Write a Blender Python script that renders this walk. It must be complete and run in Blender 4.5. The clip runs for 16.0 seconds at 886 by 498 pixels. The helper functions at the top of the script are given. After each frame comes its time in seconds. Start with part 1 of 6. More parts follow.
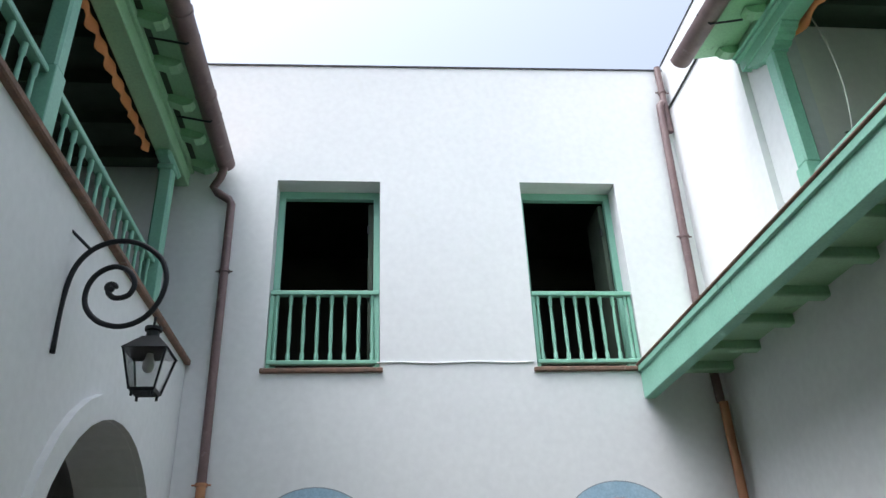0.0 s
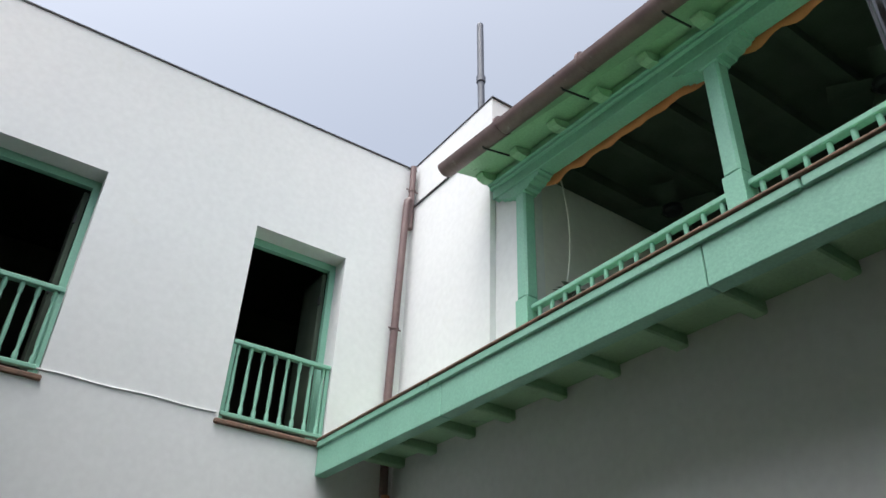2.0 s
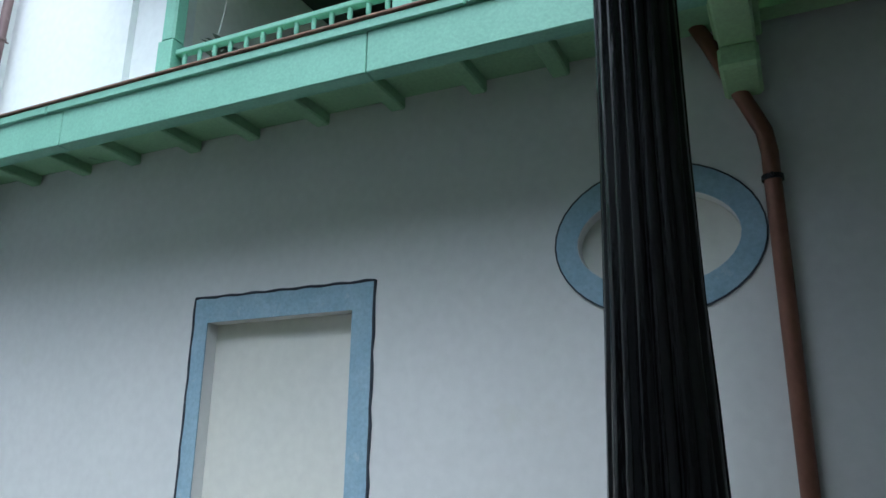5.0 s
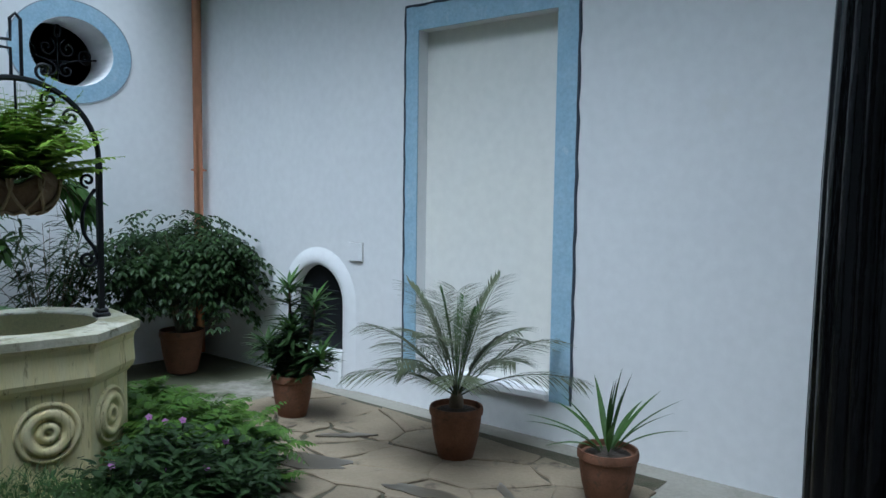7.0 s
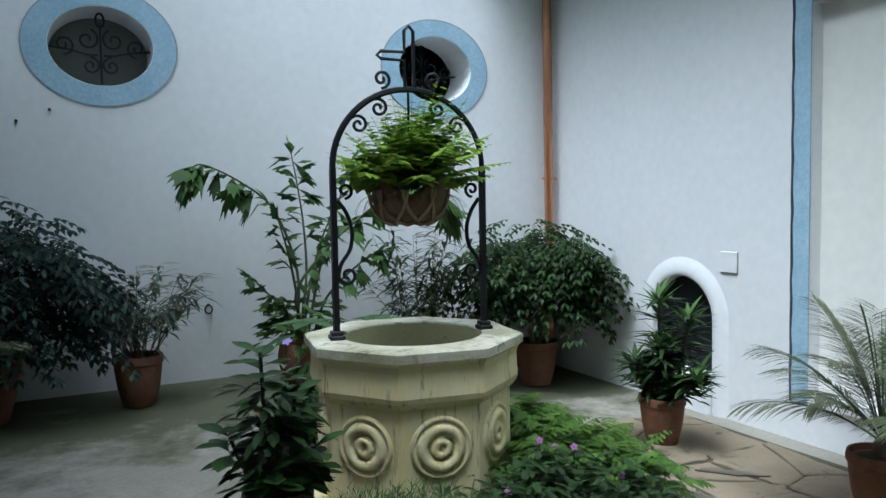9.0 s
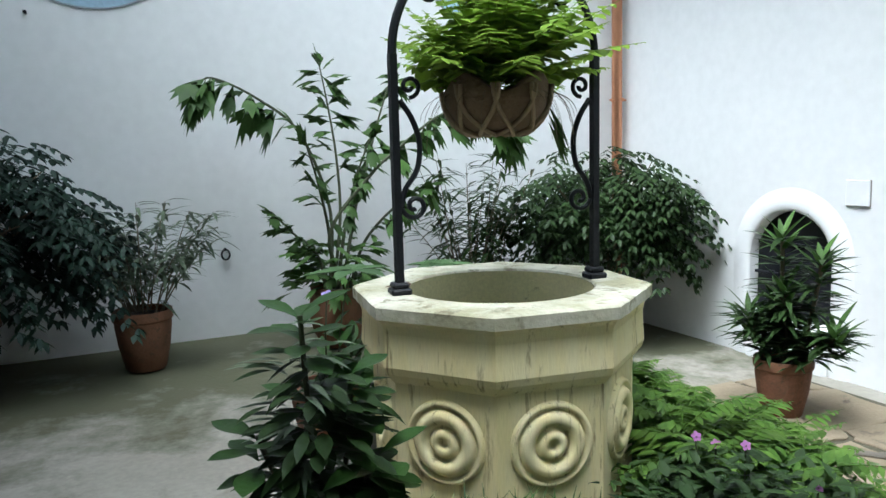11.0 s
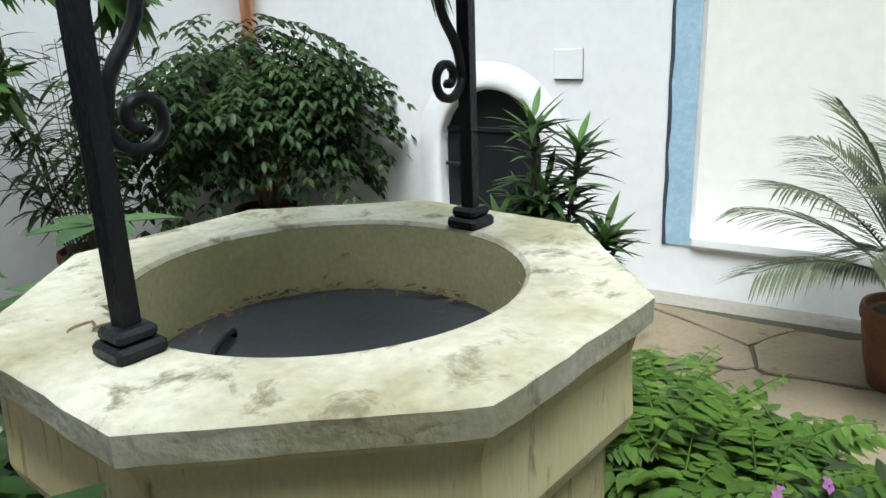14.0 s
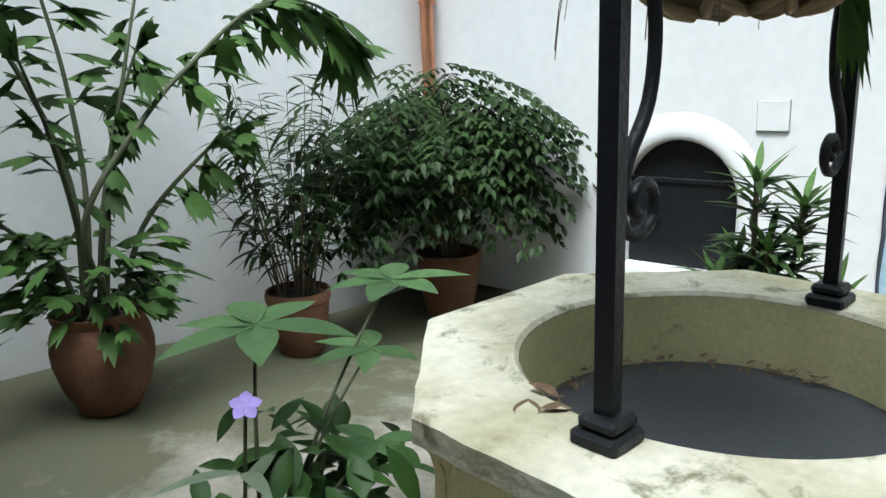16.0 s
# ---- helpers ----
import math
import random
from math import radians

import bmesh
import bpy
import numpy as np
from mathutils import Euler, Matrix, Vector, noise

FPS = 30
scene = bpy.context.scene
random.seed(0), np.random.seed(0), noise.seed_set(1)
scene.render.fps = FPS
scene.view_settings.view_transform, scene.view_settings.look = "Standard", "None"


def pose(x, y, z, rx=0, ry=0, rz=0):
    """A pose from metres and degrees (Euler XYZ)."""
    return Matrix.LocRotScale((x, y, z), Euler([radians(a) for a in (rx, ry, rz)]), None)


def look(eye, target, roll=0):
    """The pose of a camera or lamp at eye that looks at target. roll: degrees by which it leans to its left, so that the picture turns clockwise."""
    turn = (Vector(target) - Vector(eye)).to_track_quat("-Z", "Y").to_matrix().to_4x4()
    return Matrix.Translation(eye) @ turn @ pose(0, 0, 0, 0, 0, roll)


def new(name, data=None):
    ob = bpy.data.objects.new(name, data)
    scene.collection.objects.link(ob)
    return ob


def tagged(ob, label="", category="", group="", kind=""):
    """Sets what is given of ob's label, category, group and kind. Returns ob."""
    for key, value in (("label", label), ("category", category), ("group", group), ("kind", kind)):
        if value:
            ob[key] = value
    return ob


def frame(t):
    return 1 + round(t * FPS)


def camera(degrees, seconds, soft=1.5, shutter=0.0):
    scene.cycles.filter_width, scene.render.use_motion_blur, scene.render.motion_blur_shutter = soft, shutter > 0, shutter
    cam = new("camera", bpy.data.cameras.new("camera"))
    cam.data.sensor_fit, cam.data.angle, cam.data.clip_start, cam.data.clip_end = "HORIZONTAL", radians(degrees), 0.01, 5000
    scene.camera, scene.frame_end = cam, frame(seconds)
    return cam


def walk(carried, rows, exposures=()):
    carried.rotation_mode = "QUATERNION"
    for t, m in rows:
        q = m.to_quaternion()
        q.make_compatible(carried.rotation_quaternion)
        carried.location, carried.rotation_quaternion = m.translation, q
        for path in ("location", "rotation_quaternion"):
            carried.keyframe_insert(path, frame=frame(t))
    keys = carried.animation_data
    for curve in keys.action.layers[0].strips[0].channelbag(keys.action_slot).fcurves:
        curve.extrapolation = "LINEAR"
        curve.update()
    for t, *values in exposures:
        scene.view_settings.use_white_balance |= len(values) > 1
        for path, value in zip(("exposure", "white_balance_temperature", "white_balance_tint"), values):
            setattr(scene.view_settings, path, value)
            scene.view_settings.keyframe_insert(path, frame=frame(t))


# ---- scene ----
cam = camera(60.5, 16.0)
PATH = [
    (0, (1.811, 3.052, 2.032), (1.996, 4.815, 2.958), -2.4),
    (0.5, (1.737, 3.074, 1.988), (2.067, 4.809, 2.925), -2.5),
    (1, (1.634, 3.168, 2.002), (2.1, 4.853, 2.974), -0.9),
    (1.5, (1.517, 3.327, 2.025), (2.203, 4.876, 3.087), 0.8),
    (2, (1.378, 3.364, 2.048), (2.303, 4.771, 3.128), 2.5),
    (2.5, (1.297, 3.41, 2.066), (2.398, 4.675, 3.155), 2.0),
    (3, (1.277, 3.447, 2.078), (2.547, 4.527, 3.183), 3.3),
    (3.5, (1.219, 3.5, 1.986), (2.597, 4.432, 3.096), 3.3),
    (4, (1.221, 3.487, 2.003), (2.732, 4.38, 2.963), 2.2),
    (4.2, (1.228, 3.477, 1.999), (2.798, 4.354, 2.874), 1.7),
    (6.3, (0.912, 3.359, 1.763), (2.67, 4.312, 1.801), 1.0),
    (6.5, (0.904, 3.366, 1.772), (2.616, 4.399, 1.726), 1.3),
    (7, (0.937, 3.383, 1.71), (2.476, 4.651, 1.561), 0.8),
    (7.5, (0.931, 3.373, 1.696), (2.26, 4.854, 1.496), 0.0),
    (8, (0.933, 3.456, 1.682), (2.055, 5.094, 1.445), -0.7),
    (8.5, (0.939, 3.721, 1.714), (1.955, 5.435, 1.529), -1.3),
    (9, (0.928, 3.935, 1.683), (1.833, 5.715, 1.56), -1.0),
    (9.2, (0.957, 4.042, 1.691), (1.772, 5.864, 1.568), -1.3),
    (11.5, (1.129, 5.263, 1.5), (2.039, 7.016, 1.187), -2.4),
    (12, (1.167, 5.61, 1.484), (2.408, 7.147, 1.17), -4.2),
    (12.5, (1.25, 5.89, 1.483), (2.632, 7.287, 1.115), -3.8),
    (13, (1.351, 6.138, 1.459), (2.797, 7.45, 1.026), -2.2),
    (13.5, (1.422, 6.361, 1.45), (2.967, 7.524, 0.94), -2.8),
    (14, (1.511, 6.501, 1.453), (3.148, 7.491, 0.871), -2.1),
    (14.5, (1.587, 6.572, 1.456), (3.217, 7.54, 0.822), -2.2),
    (15, (1.552, 6.635, 1.458), (3.131, 7.694, 0.838), -1.1),
    (15.5, (1.391, 6.783, 1.499), (2.948, 7.926, 0.979), -2.0),
    (16, (1.268, 6.941, 1.525), (2.788, 8.15, 1.045), -2.0),
]
walk(cam, [(t, look(eye, target, roll)) for t, eye, target, roll in PATH], [(0.0, 1.15, 5800, 8), (2.0, 0.75, 6100, 8), (4.0, 1.1, 5600, 4), (6.5, 0.8, 4950, 2), (9.0, 1.2, 5200, 2), (11.5, 1.85, 5500, 3), (12.5, 1.65, 5550, 3), (14.5, 1.65, 5750, 2), (16.0, 1.7, 5650, 2)])

# ---- world and light ----
world = bpy.data.worlds.new("sky")
scene.world = world
world.use_nodes = True
wn = world.node_tree.nodes
wl = world.node_tree.links
sky = wn.new("ShaderNodeTexSky")
sky.sky_type = "NISHITA"
sky.sun_disc = False
sky.sun_elevation = radians(69)
sky.sun_rotation = radians(247)
sky.air_density = 0.75
sky.dust_density = 10.0
sky.ozone_density = 1.0
wn["Background"].inputs["Strength"].default_value = 0.15
haze = wn.new("ShaderNodeHueSaturation")
haze.inputs["Saturation"].default_value = 0.5
haze.inputs["Value"].default_value = 1.2
wl.new(sky.outputs["Color"], haze.inputs["Color"])
wl.new(haze.outputs["Color"], wn["Background"].inputs["Color"])
sun_data = bpy.data.lights.new("sun", "SUN")
sun_data.energy = 0.06
sun_data.angle = radians(60)
sun_data.color = (1.0, 0.96, 0.9)
sun = new("sun", sun_data)
sun.matrix_world = look((0, 0, 20), (2.83, 1.2, 12.0))

# ---- building helpers ----
XB, YA, XW = 5.445, 10.34, 0.0


def gz(x):
    """Height of the courtyard floor, which falls gently towards the east wall."""
    k = min(1.0, max(0.0, (4.75 - x) / 2.4))
    return 0.27 * k * k * (3 - 2 * k)


class Geo:
    """Vertices and faces of one mesh."""

    def __init__(self):
        self.v, self.f = [], []

    def add(self, verts, faces):
        n = len(self.v)
        self.v.extend(tuple(p) for p in verts)
        self.f.extend(tuple(i + n for i in q) for q in faces)
        return self

    def box(self, x0, x1, y0, y1, z0, z1, c=0.0):
        if c <= 0:
            vs = [(x, y, z) for x in (x0, x1) for y in (y0, y1) for z in (z0, z1)]
            return self.add(vs, [(0, 1, 3, 2), (4, 6, 7, 5), (0, 4, 5, 1), (2, 3, 7, 6), (0, 2, 6, 4), (1, 5, 7, 3)])
        bm = bmesh.new()
        bmesh.ops.create_cube(bm, size=1.0)
        for w in bm.verts:
            w.co = Vector(((x0 + x1) / 2 + w.co.x * (x1 - x0), (y0 + y1) / 2 + w.co.y * (y1 - y0), (z0 + z1) / 2 + w.co.z * (z1 - z0)))
        bmesh.ops.bevel(bm, geom=bm.edges[:], offset=c, segments=1, affect="EDGES")
        bm.verts.index_update()
        self.add([w.co for w in bm.verts], [[w.index for w in q.verts] for q in bm.faces])
        bm.free()
        return self

    def tube(self, pts, r, n=8, caps=True, squash=1.0, turn=0.0):
        pts = [Vector(p) for p in pts]
        rs = r if isinstance(r, (list, tuple)) else [r] * len(pts)
        t0 = (pts[1] - pts[0]).normalized()
        side = t0.orthogonal().normalized()
        if abs(t0.z) < 0.99:
            side = t0.cross(Vector((0, 0, 1))).normalized()
        else:
            side = Vector((1, 0, 0))
        vs, m = [], len(pts)
        for i, p in enumerate(pts):
            t = (pts[min(i + 1, m - 1)] - pts[max(i - 1, 0)]).normalized()
            side = (side - t * side.dot(t)).normalized()
            up = t.cross(side)
            for k in range(n):
                a = 2 * math.pi * k / n + turn
                vs.append(p + (side * math.cos(a) + up * math.sin(a) * squash) * rs[i])
        fs = [(i * n + k, i * n + (k + 1) % n, (i + 1) * n + (k + 1) % n, (i + 1) * n + k) for i in range(m - 1) for k in range(n)]
        if caps:
            fs += [tuple(range(n - 1, -1, -1)), tuple(range((m - 1) * n, m * n))]
        return self.add(vs, fs)

    def lathe(self, c, prof, n=24, turn=0.0, close=False):
        vs = [(c[0] + r * math.cos(2 * math.pi * k / n + turn), c[1] + r * math.sin(2 * math.pi * k / n + turn), c[2] + z) for r, z in prof for k in range(n)]
        m = len(prof)
        fs = [(i * n + k, i * n + (k + 1) % n, (i + 1) * n + (k + 1) % n, (i + 1) * n + k) for i in range(m - 1) for k in range(n)]
        if close:
            fs += [((m - 1) * n + k, (m - 1) * n + (k + 1) % n, (k + 1) % n, k) for k in range(n)]
        return self.add(vs, fs)

    def disc(self, c, r, n=24):
        return self.add([(c[0], c[1], c[2])] + [(c[0] + r * math.cos(2 * math.pi * k / n), c[1] + r * math.sin(2 * math.pi * k / n), c[2]) for k in range(n)],
                        [(0, k + 1, (k + 1) % n + 1) for k in range(n)])

    def blade(self, p, d, up, length, width, droop=0.3, fold=0.25, segs=3, tip=0.0):
        """One leaf: a folded, drooping strip from p along d."""
        p, d, up = Vector(p), Vector(d).normalized(), Vector(up)
        side = d.cross(up)
        side = side.normalized() if side.length > 1e-4 else d.orthogonal().normalized()
        nrm = side.cross(d).normalized()
        vs = [p]
        for i in range(1, segs):
            k = i / segs
            w = width * 0.5 * math.sin(math.pi * min(1.0, k ** (0.75 + tip) * 0.98 + 0.02))
            q = p + d * length * k - nrm * droop * length * k * k
            vs += [q - side * w, q - nrm * fold * w, q + side * w]
        vs.append(p + d * length - nrm * droop * length)
        fs = [(0, 2, 1), (0, 3, 2)]
        for i in range(segs - 2):
            a, b = 1 + i * 3, 4 + i * 3
            fs += [(a, a + 1, b + 1, b), (a + 1, a + 2, b + 2, b + 1)]
        a, e = 1 + (segs - 2) * 3, len(vs) - 1
        fs += [(a, a + 1, e), (a + 1, a + 2, e)]
        return self.add(vs, fs)


def root_place(ob):
    p = Vector((0, 0, 0))
    while ob is not None:
        p += ob.location
        ob = ob.parent
    return p


def part(name, geo, material, parent=None, label="", smooth=False, kind=""):
    """Links one mesh object, given in world coordinates, under a thing or a part."""
    base = root_place(parent)
    me = bpy.data.meshes.new(name)
    me.from_pydata([(x - base.x, y - base.y, z - base.z) for x, y, z in geo.v], [], geo.f)
    bm = bmesh.new()
    bm.from_mesh(me)
    if smooth != "leaf":
        bmesh.ops.recalc_face_normals(bm, faces=bm.faces[:])
    bm.to_mesh(me)
    bm.free()
    if smooth:
        me.polygons.foreach_set("use_smooth", [True] * len(me.polygons))
        if smooth not in (True, "leaf"):
            me.set_sharp_from_angle(angle=radians(smooth))
    me.materials.append(material)
    me.update()
    ob = new(name, me)
    ob.parent = parent
    return tagged(ob, label=label, kind=kind)


def thing(name, at, label, category, group="", kind=""):
    ob = new(name)
    ob.location = at
    ob.empty_display_size = 0.1
    return tagged(ob, label, category, group, kind)


def setting(name, geo, material, label, category, smooth=False):
    return tagged(part(name, geo, material, None, "", smooth), label, category, "", "structure")


# ---- materials ----
def mat(name, colour, rough=0.6, metal=0.0, alt=None, scale=4.0, fine=60.0, bump=0.2, stain=None, stain_at=0.62, spread=0.12, coat=0.0, trans=0.0, island=0.0, stretch=(1, 1, 1), spec=0.5, amount=0.6, grain_to=0.75):
    """A painted, stony or leafy surface: two scales of variation, stains and fine relief."""
    m = bpy.data.materials.new(name)
    m.use_nodes = True
    nt = m.node_tree
    N, L = nt.nodes, nt.links
    bsdf = N["Principled BSDF"]
    co = N.new("ShaderNodeTexCoord")
    mp = N.new("ShaderNodeMapping")
    geo = N.new("ShaderNodeNewGeometry")
    L.new(geo.outputs["Position"], mp.inputs["Vector"])
    mp.inputs["Scale"].default_value = stretch
    big = N.new("ShaderNodeTexNoise")
    big.inputs["Scale"].default_value = scale
    big.inputs["Detail"].default_value = 6
    L.new(mp.outputs["Vector"], big.inputs["Vector"])
    small = N.new("ShaderNodeTexNoise")
    small.inputs["Scale"].default_value = fine
    small.inputs["Detail"].default_value = 4
    L.new(mp.outputs["Vector"], small.inputs["Vector"])
    alt = alt or tuple(c * 0.8 for c in colour)
    mix = N.new("ShaderNodeMix")
    mix.data_type = "RGBA"
    mix.inputs[6].default_value = (*colour, 1)
    mix.inputs[7].default_value = (*alt, 1)
    ramp = N.new("ShaderNodeMapRange")
    ramp.inputs[1].default_value = 0.35
    ramp.inputs[2].default_value = 0.65
    L.new(big.outputs["Fac"], ramp.inputs[0])
    ramp.inputs[4].default_value = amount
    L.new(ramp.outputs[0], mix.inputs[0])
    out = mix.outputs[2]
    grain = N.new("ShaderNodeMix")
    grain.data_type = "RGBA"
    grain.blend_type = "MULTIPLY"
    grain.inputs[0].default_value = 0.5
    gr = N.new("ShaderNodeMapRange")
    gr.inputs[1].default_value, gr.inputs[2].default_value, gr.inputs[3].default_value, gr.inputs[4].default_value = 0.3, 0.7, grain_to, 1.06
    L.new(small.outputs["Fac"], gr.inputs[0])
    L.new(out, grain.inputs[6])
    L.new(gr.outputs[0], grain.inputs[7])
    out = grain.outputs[2]
    if stain:
        sn = N.new("ShaderNodeTexNoise")
        sn.inputs["Scale"].default_value = scale * 1.7
        sn.inputs["Detail"].default_value = 8
        sn.inputs["Roughness"].default_value = 0.7
        sn.inputs["Distortion"].default_value = 0.4
        L.new(mp.outputs["Vector"], sn.inputs["Vector"])
        sr = N.new("ShaderNodeMapRange")
        sr.inputs[1].default_value, sr.inputs[2].default_value = stain_at, stain_at + spread
        L.new(sn.outputs["Fac"], sr.inputs[0])
        sm = N.new("ShaderNodeMix")
        sm.data_type = "RGBA"
        sm.inputs[7].default_value = (*stain, 1)
        L.new(sr.outputs[0], sm.inputs[0])
        L.new(out, sm.inputs[6])
        out = sm.outputs[2]
    if island:
        hs = N.new("ShaderNodeHueSaturation")
        info = N.new("ShaderNodeObjectInfo")
        addn = N.new("ShaderNodeMath")
        addn.operation = "ADD"
        L.new(geo.outputs["Random Per Island"], addn.inputs[0])
        L.new(info.outputs["Random"], addn.inputs[1])
        rv = N.new("ShaderNodeMapRange")
        rv.inputs[2].default_value = 2.0
        rv.inputs[3].default_value, rv.inputs[4].default_value = 1 - island, 1 + island
        L.new(addn.outputs[0], rv.inputs[0])
        L.new(rv.outputs[0], hs.inputs["Value"])
        L.new(out, hs.inputs["Color"])
        out = hs.outputs["Color"]
    L.new(out, bsdf.inputs["Base Color"])
    bsdf.inputs["Metallic"].default_value = metal
    rr = N.new("ShaderNodeMapRange")
    rr.inputs[3].default_value, rr.inputs[4].default_value = max(0.05, rough - 0.12), min(1.0, rough + 0.12)
    L.new(big.outputs["Fac"], rr.inputs[0])
    L.new(rr.outputs[0], bsdf.inputs["Roughness"])
    bsdf.inputs["Coat Weight"].default_value = coat
    bsdf.inputs["Specular IOR Level"].default_value = spec
    if bump:
        bp = N.new("ShaderNodeBump")
        bp.inputs["Strength"].default_value = bump
        bp.inputs["Distance"].default_value = 0.01
        sumn = N.new("ShaderNodeMath")
        sumn.operation = "ADD"
        L.new(small.outputs["Fac"], sumn.inputs[0])
        L.new(big.outputs["Fac"], sumn.inputs[1])
        L.new(sumn.outputs[0], bp.inputs["Height"])
        L.new(bp.outputs["Normal"], bsdf.inputs["Normal"])
    if trans:
        tr = N.new("ShaderNodeBsdfTranslucent")
        L.new(out, tr.inputs["Color"])
        ms = N.new("ShaderNodeMixShader")
        ms.inputs[0].default_value = trans
        L.new(bsdf.outputs[0], ms.inputs[1])
        L.new(tr.outputs[0], ms.inputs[2])
        L.new(ms.outputs[0], N["Material Output"].inputs["Surface"])
    return m


WHITE = mat("white_limewash", (0.74, 0.745, 0.745), 0.85, alt=(0.70, 0.71, 0.715), scale=0.9, fine=14, bump=0.05, stain=(0.68, 0.68, 0.64), stain_at=0.62, spread=0.25, spec=0.2, grain_to=0.94)
# Plaster darkened to stand in for unlit interiors; also outlines the wall plate.
ROOM = mat("darkened_plaster", (0.20, 0.18, 0.15), 0.9, scale=1.2, fine=30, bump=0.1, spec=0.2)
CREAM = mat("cream_plaster", (0.80, 0.79, 0.73), 0.85, alt=(0.77, 0.77, 0.74), scale=1.2, fine=14, bump=0.05, spec=0.2, grain_to=0.94)
BLUE = mat("blue_limewash", (0.33, 0.48, 0.60), 0.85, alt=(0.42, 0.56, 0.66), scale=5, fine=40, bump=0.3, stain=(0.5, 0.6, 0.66), stain_at=0.6, spread=0.15, spec=0.2)
LINE = mat("dark_outline_paint", (0.045, 0.055, 0.075), 0.8, fine=50, scale=8, bump=0.1)
GREEN = mat("green_gloss_paint", (0.25, 0.50, 0.38), 0.45, alt=(0.21, 0.44, 0.33), scale=3, fine=50, bump=0.12, stain=(0.24, 0.42, 0.32), stain_at=0.68, spread=0.08)
GREEN_OLD = mat("green_timber_paint", (0.32, 0.54, 0.33), 0.55, alt=(0.27, 0.46, 0.29), scale=3, fine=40, bump=0.25, stain=(0.17, 0.28, 0.18), stain_at=0.64, spread=0.1)
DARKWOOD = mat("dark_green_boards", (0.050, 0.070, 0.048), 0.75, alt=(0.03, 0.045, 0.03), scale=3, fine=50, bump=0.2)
BRICK = mat("weathered_brick_edge", (0.23, 0.13, 0.09), 0.85, alt=(0.12, 0.09, 0.07), scale=14, fine=70, bump=0.6, stain=(0.34, 0.30, 0.26), stain_at=0.6)
TAR = mat("black_waterproofing", (0.035, 0.033, 0.035), 0.8, scale=8, fine=50, bump=0.5)
BROWN = mat("brown_metal_paint", (0.14, 0.085, 0.085), 0.5, alt=(0.20, 0.13, 0.12), scale=6, fine=40, bump=0.15, stain=(0.25, 0.19, 0.18), stain_at=0.6)
COPPER = mat("copper_pipe", (0.62, 0.30, 0.17), 0.36, metal=0.85, alt=(0.40, 0.20, 0.12), scale=5, fine=30, bump=0.06, stretch=(1, 1, 0.35))
IRON = mat("black_iron", (0.010, 0.011, 0.014), 0.45, scale=10, fine=90, bump=0.25, spec=0.3)
BLACKWOOD = mat("black_painted_timber", (0.004, 0.004, 0.005), 0.22, alt=(0.008, 0.007, 0.007), scale=5, fine=45, bump=0.5, coat=0.0, spec=0.5, stretch=(1, 1, 0.2))
STONE = mat("cast_stone", (0.80, 0.69, 0.36), 0.85, alt=(0.80, 0.73, 0.48), scale=5, fine=60, bump=0.12, grain_to=0.88, stretch=(3.4, 3.4, 0.4), stain=(0.34, 0.26, 0.13), stain_at=0.555, spread=0.10, spec=0.25)
COPING = mat("pale_coping_stone", (0.63, 0.61, 0.50), 0.85, alt=(0.37, 0.35, 0.225), scale=5, fine=45, bump=0.4, grain_to=0.7, amount=1.0, stain=(0.20, 0.185, 0.115), stain_at=0.53, spread=0.10, spec=0.25)
INNER = mat("mossy_cast_stone", (0.82, 0.75, 0.44), 0.9, alt=(0.68, 0.64, 0.35), scale=6, fine=90, bump=0.12, stain=(0.26, 0.22, 0.12), stain_at=0.64, spread=0.1)
LID = mat("grey_metal_lid", (0.045, 0.048, 0.055), 0.6, alt=(0.06, 0.064, 0.07), scale=6, fine=60, bump=0.12, spec=0.3, stain=(0.10, 0.10, 0.095), stain_at=0.66, spread=0.1)
TERRA = mat("terracotta", (0.185, 0.088, 0.050), 0.8, alt=(0.115, 0.060, 0.036), scale=9, fine=60, bump=0.3, stain=(0.075, 0.055, 0.035), stain_at=0.54, spread=0.16, spec=0.25)
SOIL = mat("potting_soil", (0.035, 0.026, 0.018), 0.95, scale=30, fine=120, bump=1.0)
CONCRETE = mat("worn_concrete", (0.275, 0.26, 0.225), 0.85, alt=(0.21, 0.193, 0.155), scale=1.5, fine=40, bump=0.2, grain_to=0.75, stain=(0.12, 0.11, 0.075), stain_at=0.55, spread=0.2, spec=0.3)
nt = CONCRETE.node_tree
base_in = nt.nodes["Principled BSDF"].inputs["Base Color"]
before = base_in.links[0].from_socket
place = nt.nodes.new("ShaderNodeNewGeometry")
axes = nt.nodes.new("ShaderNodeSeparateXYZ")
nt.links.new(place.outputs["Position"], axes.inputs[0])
# Moss tone towards the north wall, spread further out to darken the floor.
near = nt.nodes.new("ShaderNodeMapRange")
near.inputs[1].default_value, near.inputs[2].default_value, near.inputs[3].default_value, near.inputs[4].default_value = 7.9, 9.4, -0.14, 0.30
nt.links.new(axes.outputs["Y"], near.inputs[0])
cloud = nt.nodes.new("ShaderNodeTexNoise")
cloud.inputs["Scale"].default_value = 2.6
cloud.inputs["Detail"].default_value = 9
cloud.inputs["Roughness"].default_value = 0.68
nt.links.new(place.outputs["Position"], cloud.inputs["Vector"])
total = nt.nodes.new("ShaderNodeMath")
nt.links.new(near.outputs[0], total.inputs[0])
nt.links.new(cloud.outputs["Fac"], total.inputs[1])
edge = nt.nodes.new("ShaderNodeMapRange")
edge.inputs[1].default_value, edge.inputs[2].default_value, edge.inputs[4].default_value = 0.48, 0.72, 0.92
